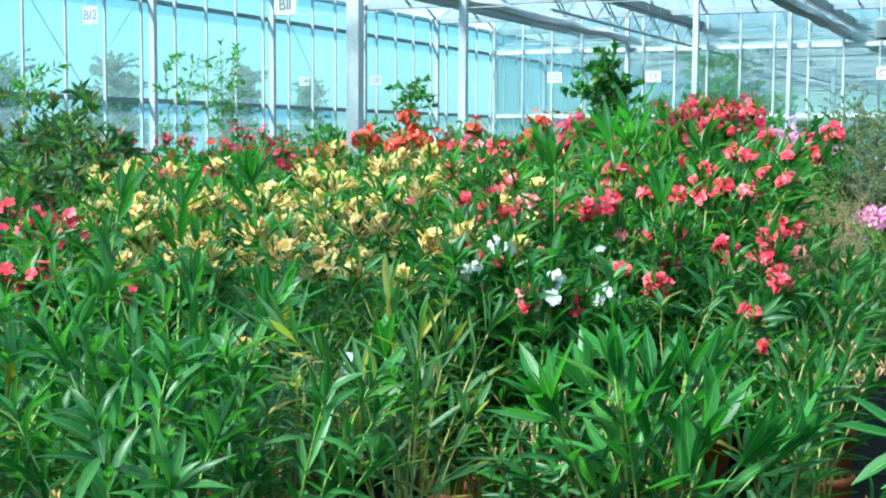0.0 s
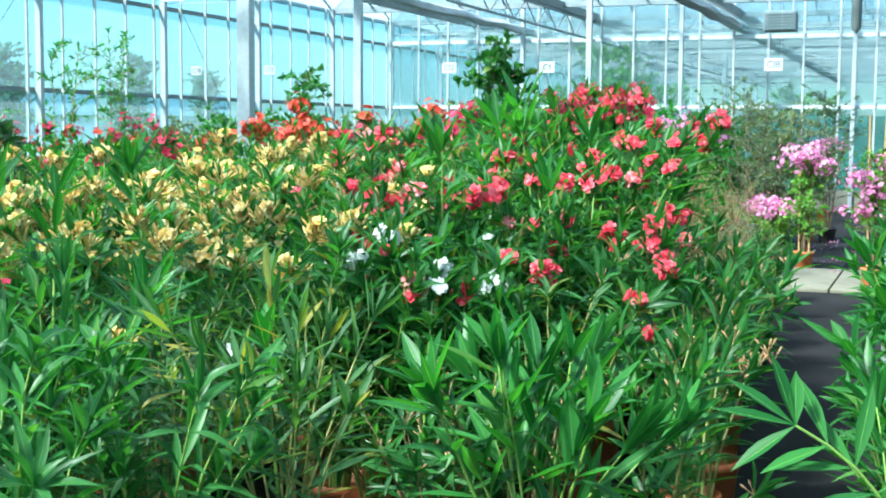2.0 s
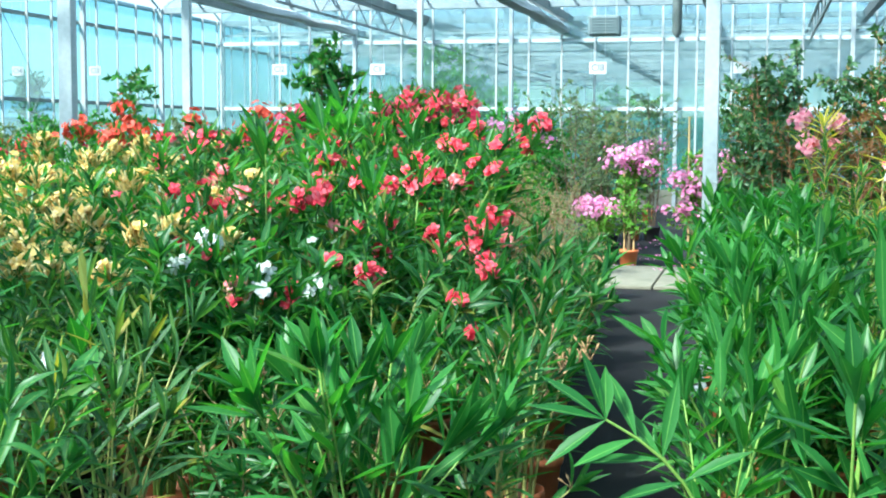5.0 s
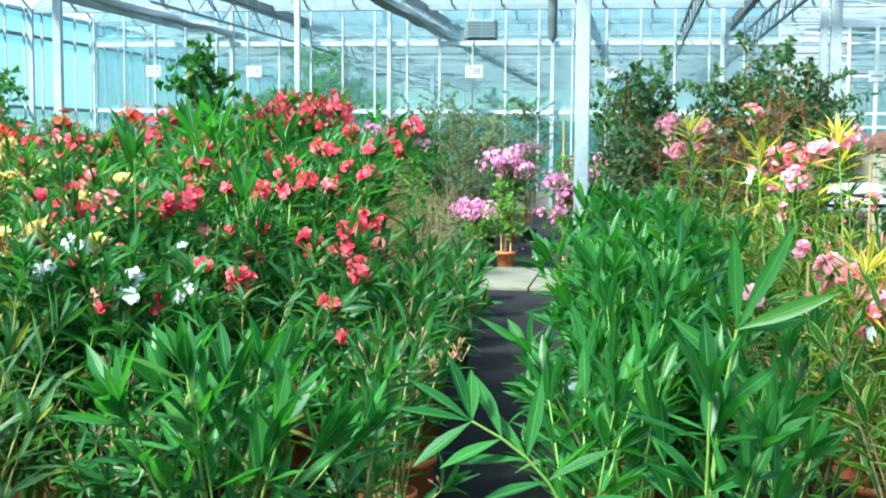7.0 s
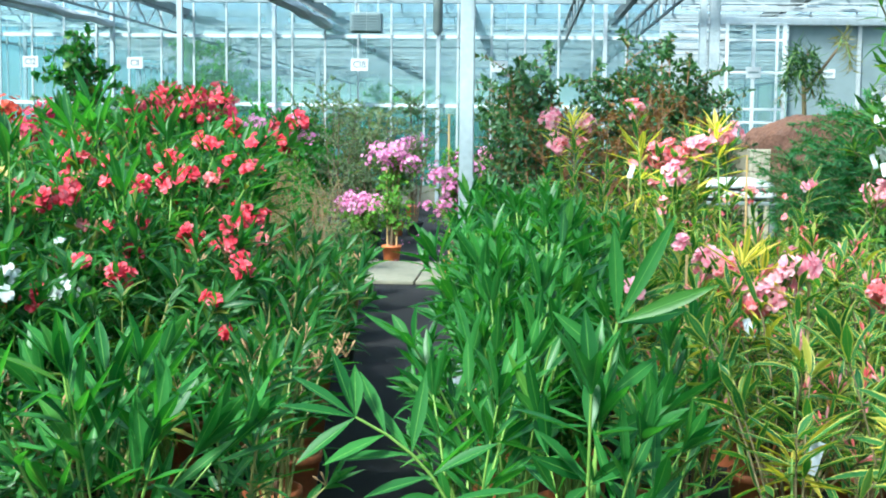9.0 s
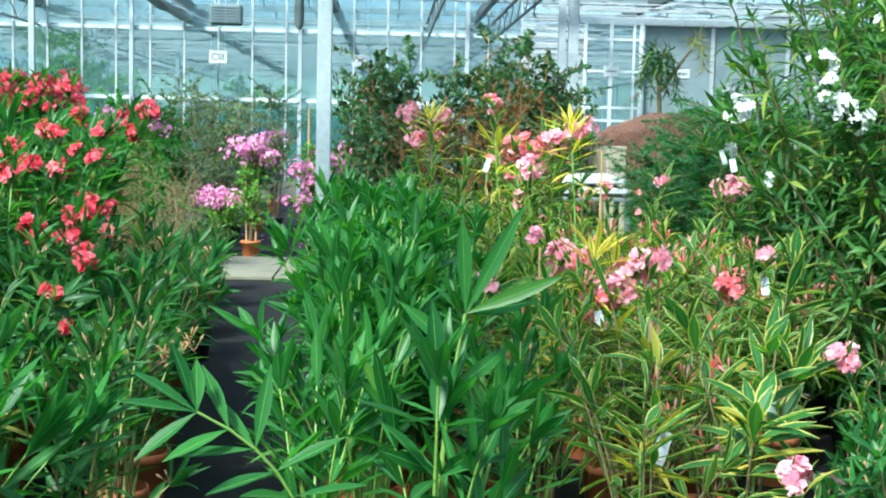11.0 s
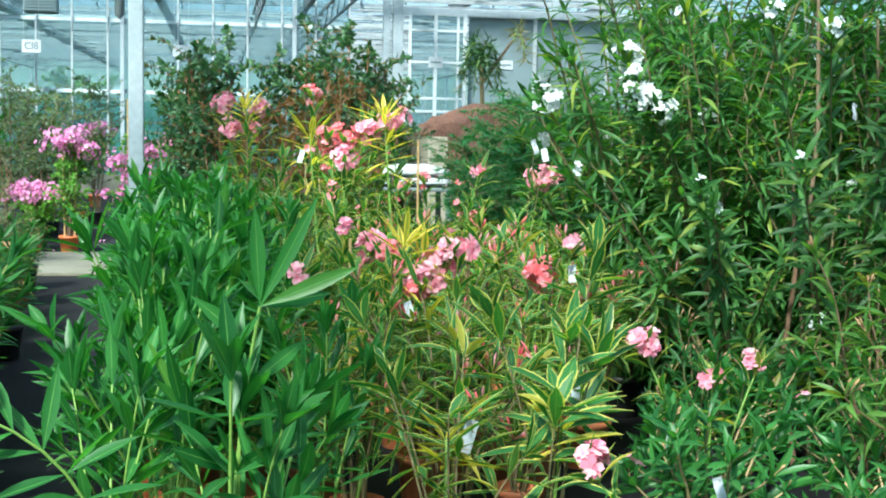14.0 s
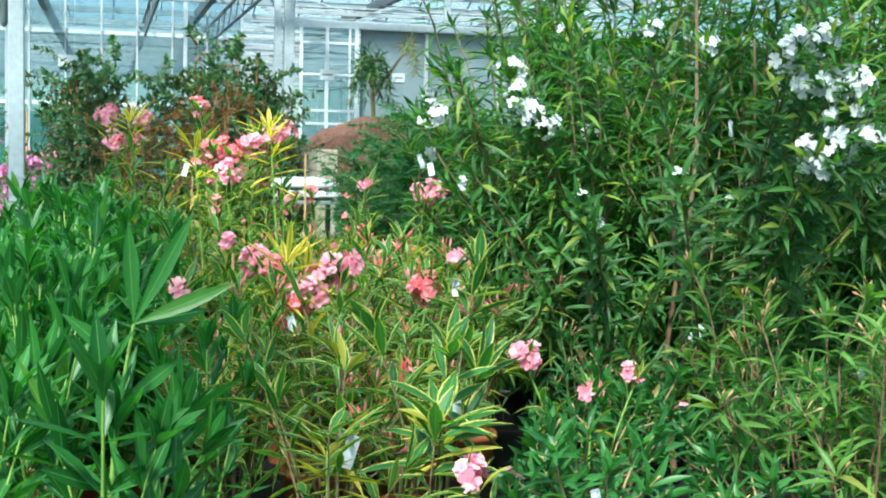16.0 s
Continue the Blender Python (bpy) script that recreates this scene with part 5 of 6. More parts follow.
# behind the right bed
camellia = [plant("camellia_bush", shrub_parts(320 + i, 2.35, 0.5, crown=0.08, stems=6, twigs=165, twig=0.34, leaf=0.072, width=0.036, gap=0.04, profile="oval", open_low=85, bend=0.35), (RED_TWIG, LEAF_CAMELLIA, None, None),
                  "large dark glossy-leaved camellia bush in a pot", "shrub", B_POT, "camellias") for i in range(3)]
place_copies(camellia, [(0.2, 12.0, 1.05), (1.0, 12.2, 1.03), (1.42, 11.6, 1.02), (1.72, 11.9, 0.98), (0.0, 12.9, 0.92), (1.72, 11.2, 0.74), (0.3, 11.4, 0.8)], RNG, (0.98, 1.02))
copper = [plant("twiggy_shrub", shrub_parts(331 + i, 1.85, 0.42, crown=0.2, stems=6, twigs=70, twig=0.26, leaf=0.06, width=0.022, gap=0.05, profile="low", rise=1.4, stem_r=0.008), (RED_TWIG, LEAF_COPPER, None, None),
                "twiggy shrub with reddish-brown stems and leaves", "shrub", B_POT, "reddish shrubs") for i in range(2)]
place_copies(copper, [(0.68, 9.8, 1.04), (0.42, 10.0, 0.92), (1.12, 9.9, 1.1), (1.4, 10.4, 1.0)], RNG, (0.98, 1.02))
needle = [plant("feathery_shrub", shrub_parts(340 + i, 1.75, 0.6, crown=0.08, stems=5, twigs=460, twig=0.36, leaf=0.06, width=0.011, gap=0.02, profile="low", rise=0.3, whorl=3), (BARK, LEAF_NEEDLE, None, None),
                "dark green shrub with fine feathery needles", "shrub", B_POT, "feathery shrubs") for i in range(2)]
place_copies(needle, [(2.38, 8.75, 1.0), (2.12, 8.45, 0.78), (2.65, 8.5, 1.02), (2.75, 9.3, 1.06), (3.3, 8.6, 1.0), (2.3, 9.4, 0.9)], RNG, (0.98, 1.02))


# ---- flower heads on long stems, where they stand out ----
RED = [(-1.74, 7.19, 1.76), (-1.86, 7.06, 1.69), (-1.63, 7.22, 1.72), (-1.56, 7.34, 1.81), (-1.87, 7.26, 1.84), (-1.70, 7.20, 1.82), (-1.13, 6.91, 1.60), (-1.06, 6.92, 1.69), (-1.35, 6.66, 1.65), (-1.19, 7.10, 1.67), (-1.52, 5.60, 1.42), (-1.71, 5.23, 1.40), (-1.73, 5.11, 1.36), (-1.76, 5.53, 1.51), (-1.39, 5.63, 1.42), (-1.43, 6.34, 1.60), (-1.12, 5.89, 1.30), (-1.14, 5.79, 1.24), (-1.06, 5.91, 1.25), (-1.26, 5.46, 1.20), (-1.39, 5.84, 1.45), (-2.35, 5.74, 1.45), (-2.42, 5.71, 1.40), (-2.20, 5.37, 1.32), (-2.16, 5.17, 1.23), (-1.97, 5.03, 1.13), (-1.29, 6.06, 1.43), (-1.42, 5.00, 1.08)]
FAR_ORANGE = [(-4.45, 8.95, 1.68), (-4.62, 9.09, 1.82), (-4.24, 8.84, 1.61), (-4.59, 8.89, 1.59), (-5.02, 9.22, 1.66), (-4.26, 9.60, 1.75), (-3.60, 9.33, 1.77), (-3.68, 9.30, 1.69), (-2.94, 9.03, 1.57)]
FAR_CRIMSON = [(-3.25, 8.93, 1.71), (-3.14, 8.96, 1.78), (-3.25, 8.82, 1.63), (-5.71, 6.95, 1.61), (-5.78, 6.90, 1.58), (-4.63, 7.25, 1.56), (-4.60, 7.27, 1.52), (-5.77, 7.55, 1.63), (-4.91, 6.94, 1.45)]
LEFT_RED = [(-3.71, 4.06, 1.30), (-3.88, 4.04, 1.37), (-3.70, 4.21, 1.32), (-3.59, 3.90, 1.11), (-3.69, 3.81, 1.10), (-3.74, 4.03, 1.27)]
YELLOW = [(-3.22, 5.65, 1.27), (-3.21, 5.42, 1.18), (-3.33, 4.50, 1.09), (-3.75, 4.94, 1.34), (-3.62, 4.66, 1.19), (-3.42, 4.68, 1.13), (-3.14, 5.69, 1.21), (-3.28, 6.19, 1.34), (-3.92, 7.65, 1.55), (-4.16, 6.83, 1.47), (-3.79, 6.59, 1.42), (-3.32, 6.84, 1.41), (-3.45, 7.44, 1.47), (-3.47, 8.30, 1.59), (-3.81, 5.63, 1.34), (-3.38, 5.44, 1.22), (-4.75, 5.93, 1.50), (-3.90, 7.21, 1.44), (-3.67, 6.20, 1.34), (-3.75, 5.91, 1.31), (-3.88, 5.34, 1.33), (-3.83, 7.70, 1.49), (-2.58, 3.81, 0.92)]
WHITE = [(-2.73, 5.90, 1.36), (-2.02, 4.57, 1.16), (-1.98, 4.70, 1.23), (-2.11, 4.54, 1.15), (-1.70, 4.49, 1.06), (-1.69, 4.60, 1.13), (-1.51, 4.66, 1.07)]
PINK = [(0.31, 8.15, 1.74), (0.50, 8.15, 1.71), (0.33, 8.05, 1.58), (0.89, 6.62, 1.55), (1.02, 6.60, 1.60), (0.87, 6.52, 1.46), (1.14, 6.69, 1.66), (0.81, 6.62, 1.56), (0.77, 5.32, 1.20), (0.57, 5.14, 1.06), (0.87, 5.31, 1.14), (0.93, 5.20, 1.12), (1.04, 4.98, 1.06), (1.16, 4.96, 1.17), (1.10, 4.97, 1.12), (1.00, 4.99, 1.01), (1.96, 6.93, 1.36), (2.02, 6.91, 1.37), (1.74, 7.49, 1.38), (1.55, 5.18, 1.04), (1.75, 4.49, 0.89), (1.97, 4.40, 0.78), (2.14, 4.44, 0.81), (1.28, 3.51, 0.73), (1.66, 5.15, 1.18)]
TALL_WHITE = [(2.23, 5.91, 1.77), (2.16, 5.93, 1.82), (2.27, 5.89, 1.72), (1.75, 5.95, 1.74), (2.26, 5.36, 1.41), (2.32, 5.34, 1.32), (1.86, 5.92, 1.44), (2.16, 6.04, 1.95), (2.83, 4.62, 2.03), (2.92, 4.57, 2.07), (2.81, 4.64, 1.99), (2.94, 4.56, 1.88), (3.02, 4.51, 1.82), (2.89, 4.59, 1.90), (3.00, 4.52, 1.69), (2.96, 4.55, 1.61), (3.08, 4.47, 1.70), (2.90, 4.58, 1.63), (2.46, 4.81, 1.53), (3.03, 4.50, 1.89), (2.98, 4.53, 1.78), (2.50, 5.26, 2.13), (2.33, 5.76, 2.16), (2.64, 4.99, 2.05), (2.14, 6.04, 2.01), (2.16, 5.94, 1.90)]

OWNERS = [o for o in scene.objects if o.parent is None and o.type == "EMPTY" and o.name.split(".")[0] in ("oleander_plant", "oleander_bush")]


def flower_stem(pos, petal, leaf_mat, per, fsize, seed, leaf=0.17, width=0.026, word="", double=False):
    """Adds a stem with a flower cluster to the nearest plant of that label."""
    rng = np.random.default_rng(seed)
    owner = min((o for o in OWNERS if word in o["label"]), key=lambda o: (o.location.x - pos[0]) ** 2 + (o.location.y - pos[1]) ** 2)
    base = np.array([owner.location.x, owner.location.y, 0.2])
    tip = np.array(pos) - np.array([0, 0, fsize * 0.8])
    inv = owner.matrix_basis.inverted()
    p = curve_points(base, np.array([base[0] * 0.6 + tip[0] * 0.4, base[1] * 0.6 + tip[1] * 0.4, base[2] + (tip[2] - base[2]) * 0.6]), tip, 10)
    st = mesh_part("stem", tube_mesh("stem", [(p, np.linspace(0.007, 0.003, 10))], 6), OLD_STEM if leaf_mat is LEAF_OLIVE else GS, owner)
    st.matrix_basis = inv
    B, D, U, F = leaf_frames(rng, p[4:], 0.15, 0.075)
    fol = mesh_part("foliage", mesh_from("foliage", *blades(B, D, U, leaf * rng.uniform(0.7, 1.1, len(B)), width, rng.uniform(0, 0.5, len(B)), "fine")), leaf_mat, owner, kind="stuff")
    fol.matrix_basis = inv
    if petal in (PETAL_YELLOW, PETAL_SALMON):
        spray = mesh_part("bud_spray", bud_mesh([tip, tip + np.array([0.03, 0.01, -0.03]), tip - np.array([0.03, 0.01, 0.02])], rng, 13 if petal is PETAL_YELLOW else 3, 1.5), PETAL_BUD if petal is PETAL_YELLOW else SEEDHEAD, owner, kind="stuff")
        spray.matrix_basis = inv
    k = per
    o = unit(rng.normal(size=(k, 3)) * np.array([1, 1, 0.75])) * rng.uniform(0.25, 1.0, (k, 1)) * fsize * ((0.25 + 0.22 * per ** 0.5) if double else (0.35 + 0.30 * per ** 0.5))
    C = tip + o + np.array([0, 0, fsize * 0.8])
    geo = blossoms(C, o + np.array([0, -0.02, 0.02]), fsize * rng.uniform(0.8, 1.15, k), rng)
    if double:
        geo = join([geo, blossoms(C + unit(o) * 0.006, o + np.array([0, -0.02, 0.02]), fsize * 0.7 * rng.uniform(0.8, 1.1, k), rng, cup=0.8)])
    cl = mesh_part("flower_head", mesh_from("flower_head", *geo), petal, owner, kind="stuff")
    cl.matrix_basis = inv


for i, (group, petal, mat, per, fsize, word, double) in enumerate((
        (RED, PETAL_RED, LEAF_DARK, 7, 0.062, "coral-red", True), (FAR_ORANGE, PETAL_ORANGE, LEAF_DARK, 26, 0.06, "orange-red", False), (FAR_CRIMSON, PETAL_CRIMSON, LEAF_DARK, 22, 0.06, "", False),
        (LEFT_RED, PETAL_RED, LEAF_DARK, 6, 0.06, "deep red", False), (YELLOW, PETAL_YELLOW, LEAF_DARK, 8, 0.056, "yellow", True), (WHITE, PETAL_WHITE, LEAF_DARK, 4, 0.056, "", False),
        (PINK, PETAL_PINK, LEAF_VARI, 17, 0.06, "", True), (TALL_WHITE, PETAL_WHITE, LEAF_OLIVE, 14, 0.052, "white-flowering", False))):
    for j, pos in enumerate(group):
        n = per if j % 3 else int(per * 1.4)
        if group is FAR_CRIMSON and j > 2:
            n = 6
        if group is PINK and j == 23:
            n = 9
        if group is PINK and j in (8, 9, 18, 21, 22, 24):
            n = 4
        if group is TALL_WHITE and j in (4, 5, 6, 18) or group is TALL_WHITE and j > 20:
            n = 2 if j < 20 else 5
        flower_stem(pos, petal if not (petal is PETAL_PINK and j % 4 == 3 and j != 23) else PETAL_SALMON, mat, n, fsize, 500 + i * 50 + j, word=word, double=double)

# smaller scattered flowers low in the coral-red and yellow groups, and the dense red crest
few = np.random.default_rng(77)
for k in range(64):
    a, d = radians(few.uniform(10.0, 25.5)), few.uniform(4.7, 6.4)
    pos = (-d * math.sin(a), d * math.cos(a), 1.0 + 0.36 * (d - 4.7) + few.uniform(-0.1, 0.08))
    flower_stem(pos, PETAL_RED if k % 4 else PETAL_SALMON, LEAF_DARK, int(few.integers(2, 6)), 0.055, 1200 + k, word="coral-red", double=True)
for k in range(54):
    a, d = radians(few.uniform(21, 39)), few.uniform(4.9, 8.2)
    pos = (-d * math.sin(a), d * math.cos(a), 1.20 + 0.115 * (d - 5) + few.uniform(-0.10, 0.08))
    flower_stem(pos, PETAL_YELLOW, LEAF_DARK, 5, 0.056, 1300 + k, word="yellow", double=True)
for k in range(13):
    pos = (-2.15 + 0.04 * k, 7.95 + few.uniform(-0.15, 0.15), 1.80 + few.uniform(-0.09, 0.09))
    flower_stem(pos, PETAL_CRIMSON if k % 3 == 0 else PETAL_RED, LEAF_DARK, 18, 0.055, 1400 + k, word="coral-red")

# ---- single shoots that stand above their neighbours, tags and canes ----
GOLDEN_TUFTS = [(0.96, 5.10, 1.21), (1.04, 5.13, 1.17), (0.43, 8.15, 1.72), (0.74, 7.13, 1.58), (1.08, 6.70, 1.68), (1.37, 4.29, 0.69), (0.97, 4.18, 0.68)]
DARK_SHOOTS = [(-1.78, 5.75, 1.79), (-1.86, 5.72, 1.71), (-1.96, 5.26, 1.60), (-1.52, 6.04, 1.65), (-1.48, 5.22, 1.44), (-1.26, 6.51, 1.57), (-3.11, 4.17, 1.42), (-3.11, 4.66, 1.52), (-3.29, 4.03, 1.46), (-2.29, 3.52, 1.15), (-1.87, 3.54, 1.03)]
BRIGHT_SHOOTS = [(0.36, 3.36, 1.42), (0.50, 3.45, 1.40), (0.31, 7.06, 1.37), (0.30, 3.16, 1.18), (-0.23, 5.46, 1.27), (0.02, 7.47, 1.35), (-0.21, 8.26, 1.35), (0.28, 6.55, 1.41), (0.50, 3.64, 0.99), (-1.13, 3.54, 1.14), (-0.96, 3.70, 1.11), (-1.28, 3.38, 1.08), (-0.84, 3.53, 1.01)]
TAGS = [(0.68, 6.74, 1.49), (1.06, 4.16, 0.67), (1.84, 6.55, 1.56), (1.89, 6.54, 1.52), (0.97, 4.89, 0.97), (1.44, 4.27, 0.79), (1.66, 5.14, 1.08), (2.92, 5.31, 1.75), (1.75, 3.76, 0.59), (2.78, 4.01, 0.93), (-2.17, 3.83, 0.92)]
STAKES = [(0.78, 5.22, 1.18), (0.73, 5.03, 0.85), (1.40, 7.56, 1.54), (1.22, 5.05, 1.10)]


def owner_near(pos, word=""):
    return min((o for o in OWNERS if word in o["label"]), key=lambda o: (o.location.x - pos[0]) ** 2 + (o.location.y - pos[1]) ** 2)


def tall_shoot(pos, mat, seed, leaf, width, word=""):
    """A long shoot with a tuft of leaves at its tip; each leaf a part of the stem."""
    rng = np.random.default_rng(seed)
    owner = owner_near(pos, word)
    base, tip = np.array([owner.location.x, owner.location.y, 0.2]), np.array(pos)
    p = curve_points(base, np.array([base[0] * 0.45 + tip[0] * 0.55, base[1] * 0.45 + tip[1] * 0.55, base[2] + (tip[2] - base[2]) * 0.55]), tip, 10)
    st = mesh_part("stem", tube_mesh("stem", [(p, np.linspace(0.008, 0.0035, 10))], 7), GS, owner)
    st.matrix_basis = owner.matrix_basis.inverted()
    gold = mat is LEAF_YELLOW
    B, D, U, F = leaf_frames(rng, p[7:] if gold else p[6:], 0.1, 0.12 if mat is LEAF_BRIGHT else 0.045 if gold else 0.09, open_low=95 if gold else 70, open_top=48 if gold else 30)
    for b, d, u, f in zip(B, D, U, F):
        lf = mesh_part("leaf", leaf_variant("fine", float(rng.choice([0.2, 0.32, 0.45] if gold else [0.02, 0.1, 0.2, 0.32])), mat), mat, st)
        d = d / np.linalg.norm(d)
        s = np.cross(d, u)
        s /= np.linalg.norm(s)
        n = np.cross(s, d)
        L, W = leaf * rng.uniform(0.75, 1.15) * (0.75 if f > 0.97 else 1), width * rng.uniform(0.85, 1.15)
        lf.matrix_basis = Matrix(((s[0] * W, d[0] * L, n[0] * W, b[0]), (s[1] * W, d[1] * L, n[1] * W, b[1]), (s[2] * W, d[2] * L, n[2] * W, b[2]), (0, 0, 0, 1)))


for i, pos in enumerate(GOLDEN_TUFTS):
    tall_shoot((pos[0], pos[1] - 0.12, pos[2] - (0.04 if i < 2 else 0.02)), LEAF_YELLOW, 900 + i, 0.21, 0.022, "variegated")
for i, pos in enumerate(DARK_SHOOTS):
    tall_shoot((pos[0], pos[1], pos[2] - 0.05), LEAF_DARK if i % 3 == 2 else LEAF_BRIGHT, 930 + i, 0.25, 0.040)
for i, pos in enumerate(BRIGHT_SHOOTS[2:]):
    tall_shoot((pos[0], pos[1], pos[2] - 0.14), LEAF_BRIGHT, 960 + i, 0.23, 0.042)

for i, pos in enumerate(TAGS):
    rng = np.random.default_rng(990 + i)
    owner = owner_near(pos)
    inv = owner.matrix_basis.inverted()
    loop = mesh_part("tag_loop", tube_mesh("tag_loop", [([(owner.location.x, owner.location.y, 0.25), ((owner.location.x + pos[0]) / 2, (owner.location.y + pos[1]) / 2, pos[2] * 0.6 + 0.1), pos], [0.003, 0.002, 0.0012])], 5), OLD_STEM, owner)
    loop.matrix_basis = inv
    size = 1.5 if i == 1 else 1.0
    bm = bmesh.new()
    bmesh.ops.create_grid(bm, x_segments=3, y_segments=6, size=0.5)
    for v in bm.verts:
        v.co = Vector((v.co.x * 0.03 * size, v.co.y * 0.012 + 0.006 * math.sin(v.co.y * 5), v.co.y * 0.07 * size))
    bmesh.ops.solidify(bm, geom=bm.faces[:], thickness=0.0012)
    tag = part("plant_tag", bm, TAG, owner, "white plastic plant tag")
    tag.matrix_basis = inv @ pose(pos[0], pos[1], pos[2] - 0.03, rng.uniform(-20, 20), rng.uniform(-35, 35), rng.uniform(-30, 30))
for i, pos in enumerate(STAKES):
    owner = owner_near(pos)
    cane = mesh_part("bamboo_cane", tube_mesh("bamboo_cane", [([(pos[0] + 0.02, pos[1], 0.05), (pos[0] + 0.005, pos[1], pos[2] * 0.6), pos], [0.007, 0.007, 0.006])], 7), BAMBOO, owner)
    cane.matrix_basis = owner.matrix_basis.inverted()

for i, pos in enumerate(((-0.83, 4.55, 0.87), (-0.80, 4.67, 0.90), (-0.61, 4.89, 0.79), (-0.81, 5.19, 0.94), (-0.65, 4.67, 0.78), (-0.56, 5.00, 0.81))):
    owner = owner_near(pos)
    foot, tip = np.array([owner.location.x, owner.location.y, 0.25]), np.array(pos)
    p = curve_points(foot, np.array([foot[0], foot[1], tip[2] * 0.8]), tip, 8)
    dry = mesh_part("stem", tube_mesh("stem", [(p, np.linspace(0.005, 0.002, 8))], 5), RED_BARK, owner)
    pods = mesh_part("bud_spray", bud_mesh([tip, tip + np.array([0.02, 0.0, -0.03]), tip + np.array([-0.02, 0.01, -0.05])], np.random.default_rng(1500 + i), 4, 1.25), SEEDHEAD, owner, "dry brown seed pods", "stuff")
    dry.matrix_basis = pods.matrix_basis = owner.matrix_basis.inverted()

trunk_owner = owner_near((2.9, 4.7, 1), "white-flowering")
for x, y, top in ((3.0, 5.85, 2.5), (3.55, 6.3, 2.2), (2.92, 5.85, 1.5), (3.16, 5.4, 1.6)):
    tr = mesh_part("stem", tube_mesh("stem", [([(x + 0.06, y, 0.02), (x - 0.03, y, top * 0.35), (x + 0.02, y, top * 0.65), (x - 0.02, y, top)], [0.017, 0.014, 0.011, 0.006] if top < 2 else [0.013, 0.012, 0.010, 0.007])], 7), RED_BARK if top < 2 else BARK, trunk_owner)
    tr.matrix_basis = trunk_owner.matrix_basis.inverted()

rng = np.random.default_rng(61)
n = 46
fallen = np.column_stack([rng.normal(-1.2, 0.28, n), rng.uniform(15.6, 20.5, n), np.full(n, 0.052)])
ways = unit(np.column_stack([rng.normal(size=n), rng.normal(size=n), np.full(n, 0.05)]))
petals = mesh_part("fallen_petals", mesh_from("fallen_petals", *blades(fallen, ways, np.tile([0, 0, 1.0], (n, 1)), 0.05, 0.035, 0.3, "low")), PETAL_MAGENTA, None)
tagged(petals, label="fallen pink petals scattered over the aisle floor", category="petals", kind="stuff")

# ---- things behind the right bed ----
bin_ob = thing("peat_bin", "cream boarded bin open at the front, filled with peat", "bin", (2.0, 10.95, 0))
for k in range(8):
    z0, z1 = 0.02 + k * 0.19, 0.205 + k * 0.19
    part("board", box_bm(0.032, 0.17, 0.0, 0.03, z0, z1, bevel=0.005), CREAM, bin_ob)
    part("board", box_bm(0.0, 0.03, 0.0, 2.3, z0, z1, bevel=0.005), CREAM, bin_ob)
    part("board", box_bm(2.4, 2.43, 0.0, 2.3, z0, z1, bevel=0.005), CREAM, bin_ob)
    part("board", box_bm(0.032, 2.398, 2.27, 2.3, z0, z1, bevel=0.005), CREAM, bin_ob)
bm = bmesh.new()
NX, NY = 90, 70
rows = []
for j in range(NY + 1):
    row = []
    for i in range(NX + 1):
        x, y = 0.036 + 2.36 * i / NX, 0.035 + 2.23 * j / NY
        rise = min(1.0, max(0.0, (x - 0.02) / 0.72)) ** 0.8 * min(1.0, max(0.25, (2.5 - x) / 0.8))
        front = min(1.0, 0.18 + y / 0.75)
        z = (1.46 + 0.36 * rise) * front ** 0.7
        z += 0.055 * noise.noise((x * 4, y * 4, 2)) + 0.04 * noise.noise((x * 11, y * 11, 5)) + 0.018 * noise.noise((x * 30, y * 30, 8))
        row.append(bm.verts.new((x, y, max(z, 0.02) if j else 0.01)))
    rows.append(row)
for j in range(NY):
    for i in range(NX):
        bm.faces.new((rows[j][i], rows[j][i + 1], rows[j + 1][i + 1], rows[j + 1][i]))
heap = part("peat_heap", bm, PEAT, None)
heap.location = (2.0, 10.95, 0)
tagged(heap, label="heaped brown peat in the boarded bin", category="soil heap", kind="stuff")


def sack_bm(w, d, h, seed):
    bm = bmesh.new()
    bmesh.ops.create_cube(bm, size=1.0, matrix=Matrix.Diagonal((w, d, h, 1)))
    bmesh.ops.subdivide_edges(bm, edges=bm.edges[:], cuts=6, use_grid_fill=True)
    for v in bm.verts:
        u, q = v.co.x / w * 2, v.co.y / d * 2
        puff = (1 - abs(u) ** 3) * (1 - abs(q) ** 3)
        v.co.z = v.co.z * (0.35 + 0.65 * puff) + 0.012 * noise.noise((v.co.x * 9 + seed, v.co.y * 9, v.co.z * 9))
        v.co.z += h / 2
    for f in bm.faces:
        f.smooth = True
    return bm


table = thing("potting_bench", "grey metal potting bench on legs", "bench", (1.78, 10.26, 0))
part("tabletop", box_bm(-0.27, 0.27, -0.27, 0.27, 1.12, 1.15, bevel=0.006), STEEL_DARK, table)
for sx in (-0.24, 0.24):
    for sy in (-0.24, 0.24):
        part("leg", box_bm(sx - 0.02, sx + 0.02, sy - 0.02, sy + 0.02, 0, 1.12, bevel=0.004), STEEL_DARK, table)
for i in range(2):
    sack = part("white_sack", sack_bm(0.52, 0.46, 0.095, i), WHITE_PLASTIC, None)
    sack.location = (1.78 - 0.02 * i, 10.23, 1.15 + 0.078 * i)
    tagged(sack, label="plump white plastic sack lying on the potting bench", category="sack", group="white sacks")

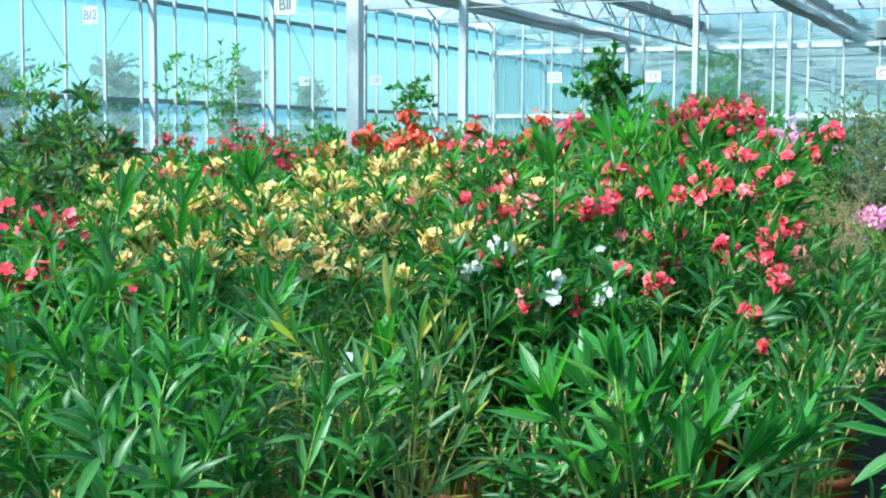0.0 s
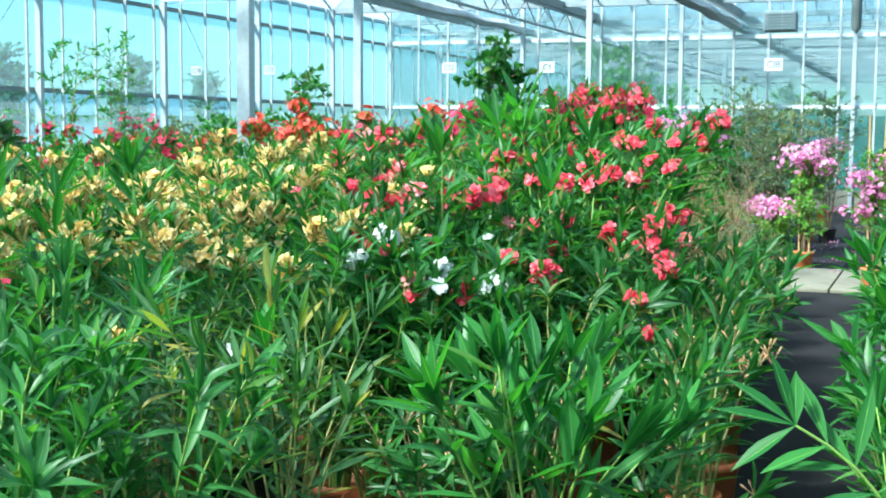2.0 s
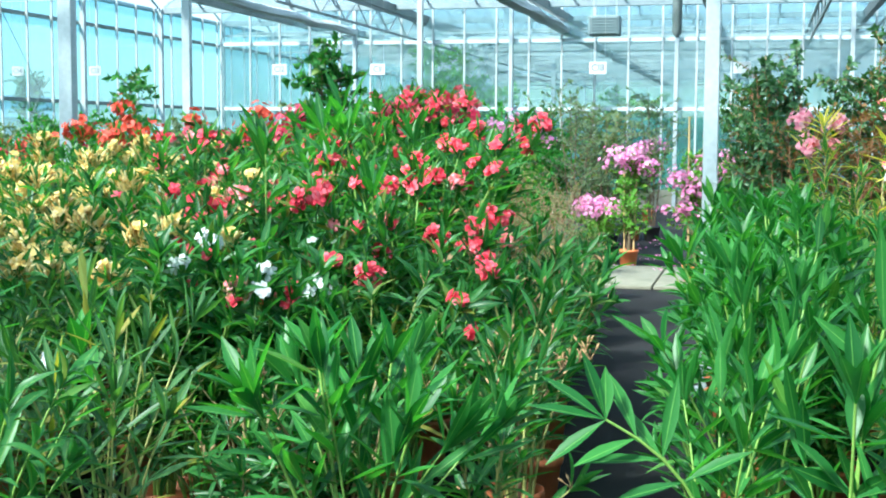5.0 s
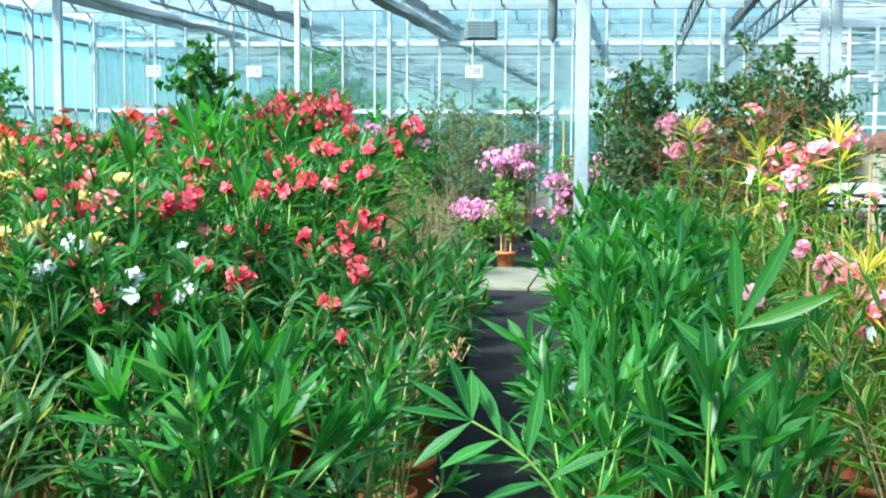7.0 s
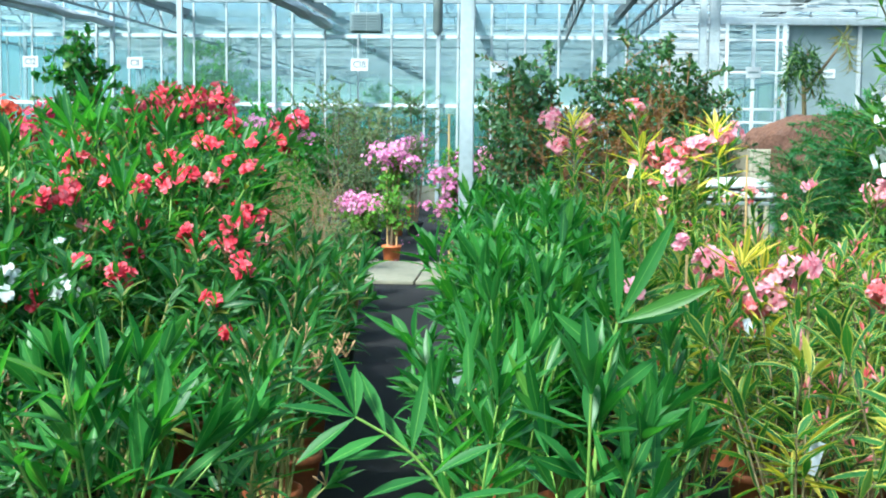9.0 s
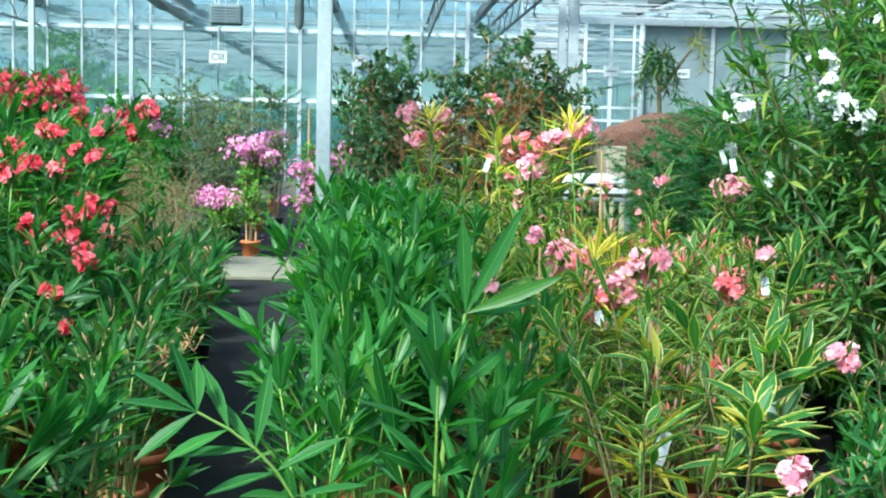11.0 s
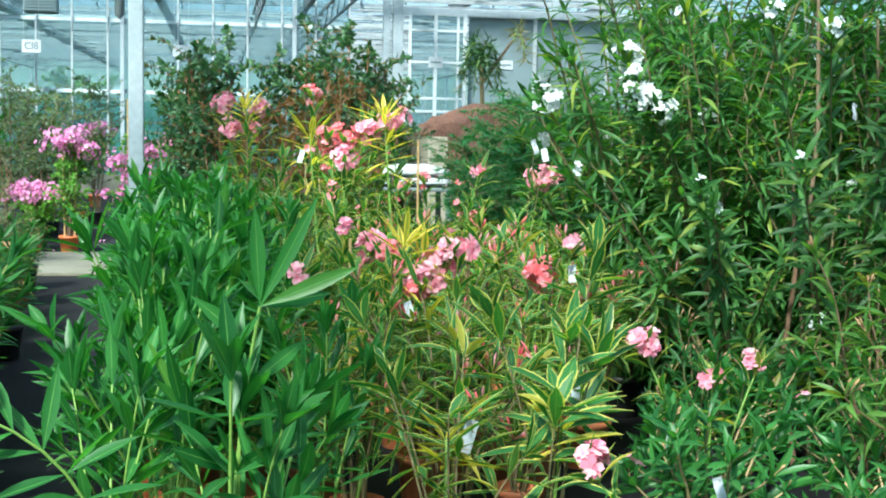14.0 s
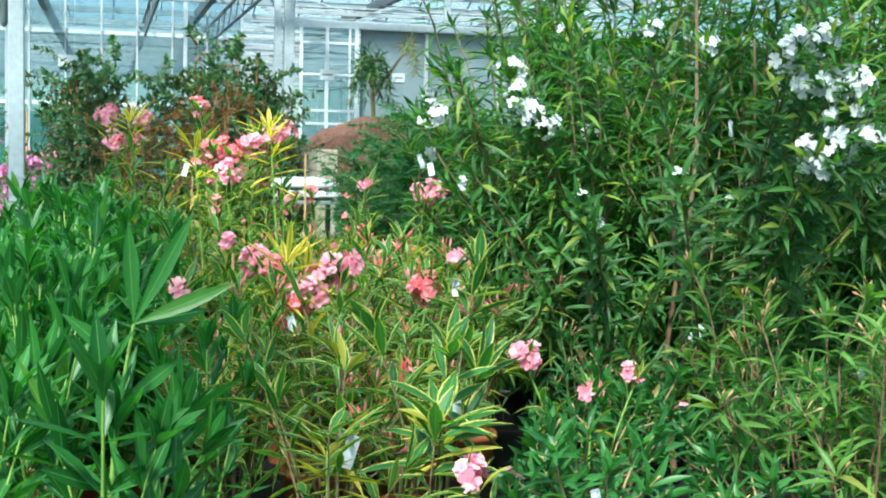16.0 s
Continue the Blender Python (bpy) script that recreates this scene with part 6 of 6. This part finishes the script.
# palm
palm = thing("palm", "small palm with a forked trunk and short drooping fronds", "palm", (3.08, 13.97, 0))
give_pot(palm, 0.2, 0.3, BLACK_POT, "black plastic pot")
rng = np.random.default_rng(44)
mesh_part("trunk", tube_mesh("trunk", [([(0, 0, 0.2), (0.03, 0, 1.0), (0.0, 0.02, 1.7), (-0.03, 0.02, 2.3)], [0.042, 0.031, 0.026, 0.022])], 9), OLD_STEM, palm)
mesh_part("limb", tube_mesh("limb", [(curve_points(np.array([0.0, 0.02, 2.1]), np.array([0.12, 0.0, 2.3]), np.array([0.30, -0.05, 2.56]), 6), np.linspace(0.022, 0.012, 6))], 8), BARK, palm)
for i in range(15):
    a = i * 2.4
    dry = i % 7 == 3
    root = np.array((0.30, -0.05, 2.54)) if dry else np.array((-0.02, 0.02, 2.26 + 0.012 * i))
    out = np.array([math.cos(a), math.sin(a), 0])
    L = rng.uniform(0.2, 0.3) if dry else rng.uniform(0.16, 0.28)
    up = rng.uniform(0.02, 0.30)
    p = curve_points(root, root + out * L * 0.5 + np.array([0, 0, up + 0.1]), root + out * L + np.array([0, 0, up - 0.32]), 8)
    fr = mesh_part("frond", tube_mesh("frond", [(p, np.linspace(0.008, 0.003, 8))], 5), GREEN_STEM, palm)
    B, D, U, F = leaf_frames(rng, p, 0.1, 0.028, 2, open_low=50, open_top=20)
    mesh_part("frond_blade", mesh_from("frond_blade", *blades(B, D, U, 0.17, 0.02, 0.6, "low")), LEAF_DRY if dry else LEAF_CAMELLIA, fr, kind="stuff")

# ---- behind the far glass ----
for i, (x, y, h) in enumerate(((-7.9, 32.5, 3.7), (-6.7, 32.2, 3.2), (-9.6, 33.0, 2.9), (-3.2, 32.6, 2.6))):
    single("greenhouse_tree", "leafy young tree behind the hazy glass", "tree", x, y, shrub_parts(360 + i, h, 0.9, crown=0.35, stems=3, twigs=150, twig=0.6, leaf=0.16, width=0.08, gap=0.07, profile="low"), (BARK, LEAF_LIME, None, None))
net = thing("green_net", "dark green windbreak net on posts behind the glass", "net", (-3.0, 30.6, 0))
part("netting", box_bm(-4.2, 4.6, -0.006, 0.006, 0.05, 2.05), CANVAS, net)
for i in range(6):
    part("post", box_bm(-4.2 + i * 1.75, -4.15 + i * 1.75, 0.01, 0.06, 0, 2.1), GALV, net)

# trees out in the field, distance haze put into their pale leaf colour
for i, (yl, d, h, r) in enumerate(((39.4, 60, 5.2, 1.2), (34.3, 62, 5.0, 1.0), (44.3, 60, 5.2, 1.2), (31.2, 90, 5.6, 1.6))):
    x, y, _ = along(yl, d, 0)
    tree = single("field_tree", "round-headed tree standing out in the field", "tree", x, y, shrub_parts(380 + i, h, r, crown=0.2, stems=4, twigs=190, twig=1.0, leaf=0.24, width=0.14, gap=0.13, profile="low", stem_r=0.1), (BARK, LEAF_HAZED, None, None), None)
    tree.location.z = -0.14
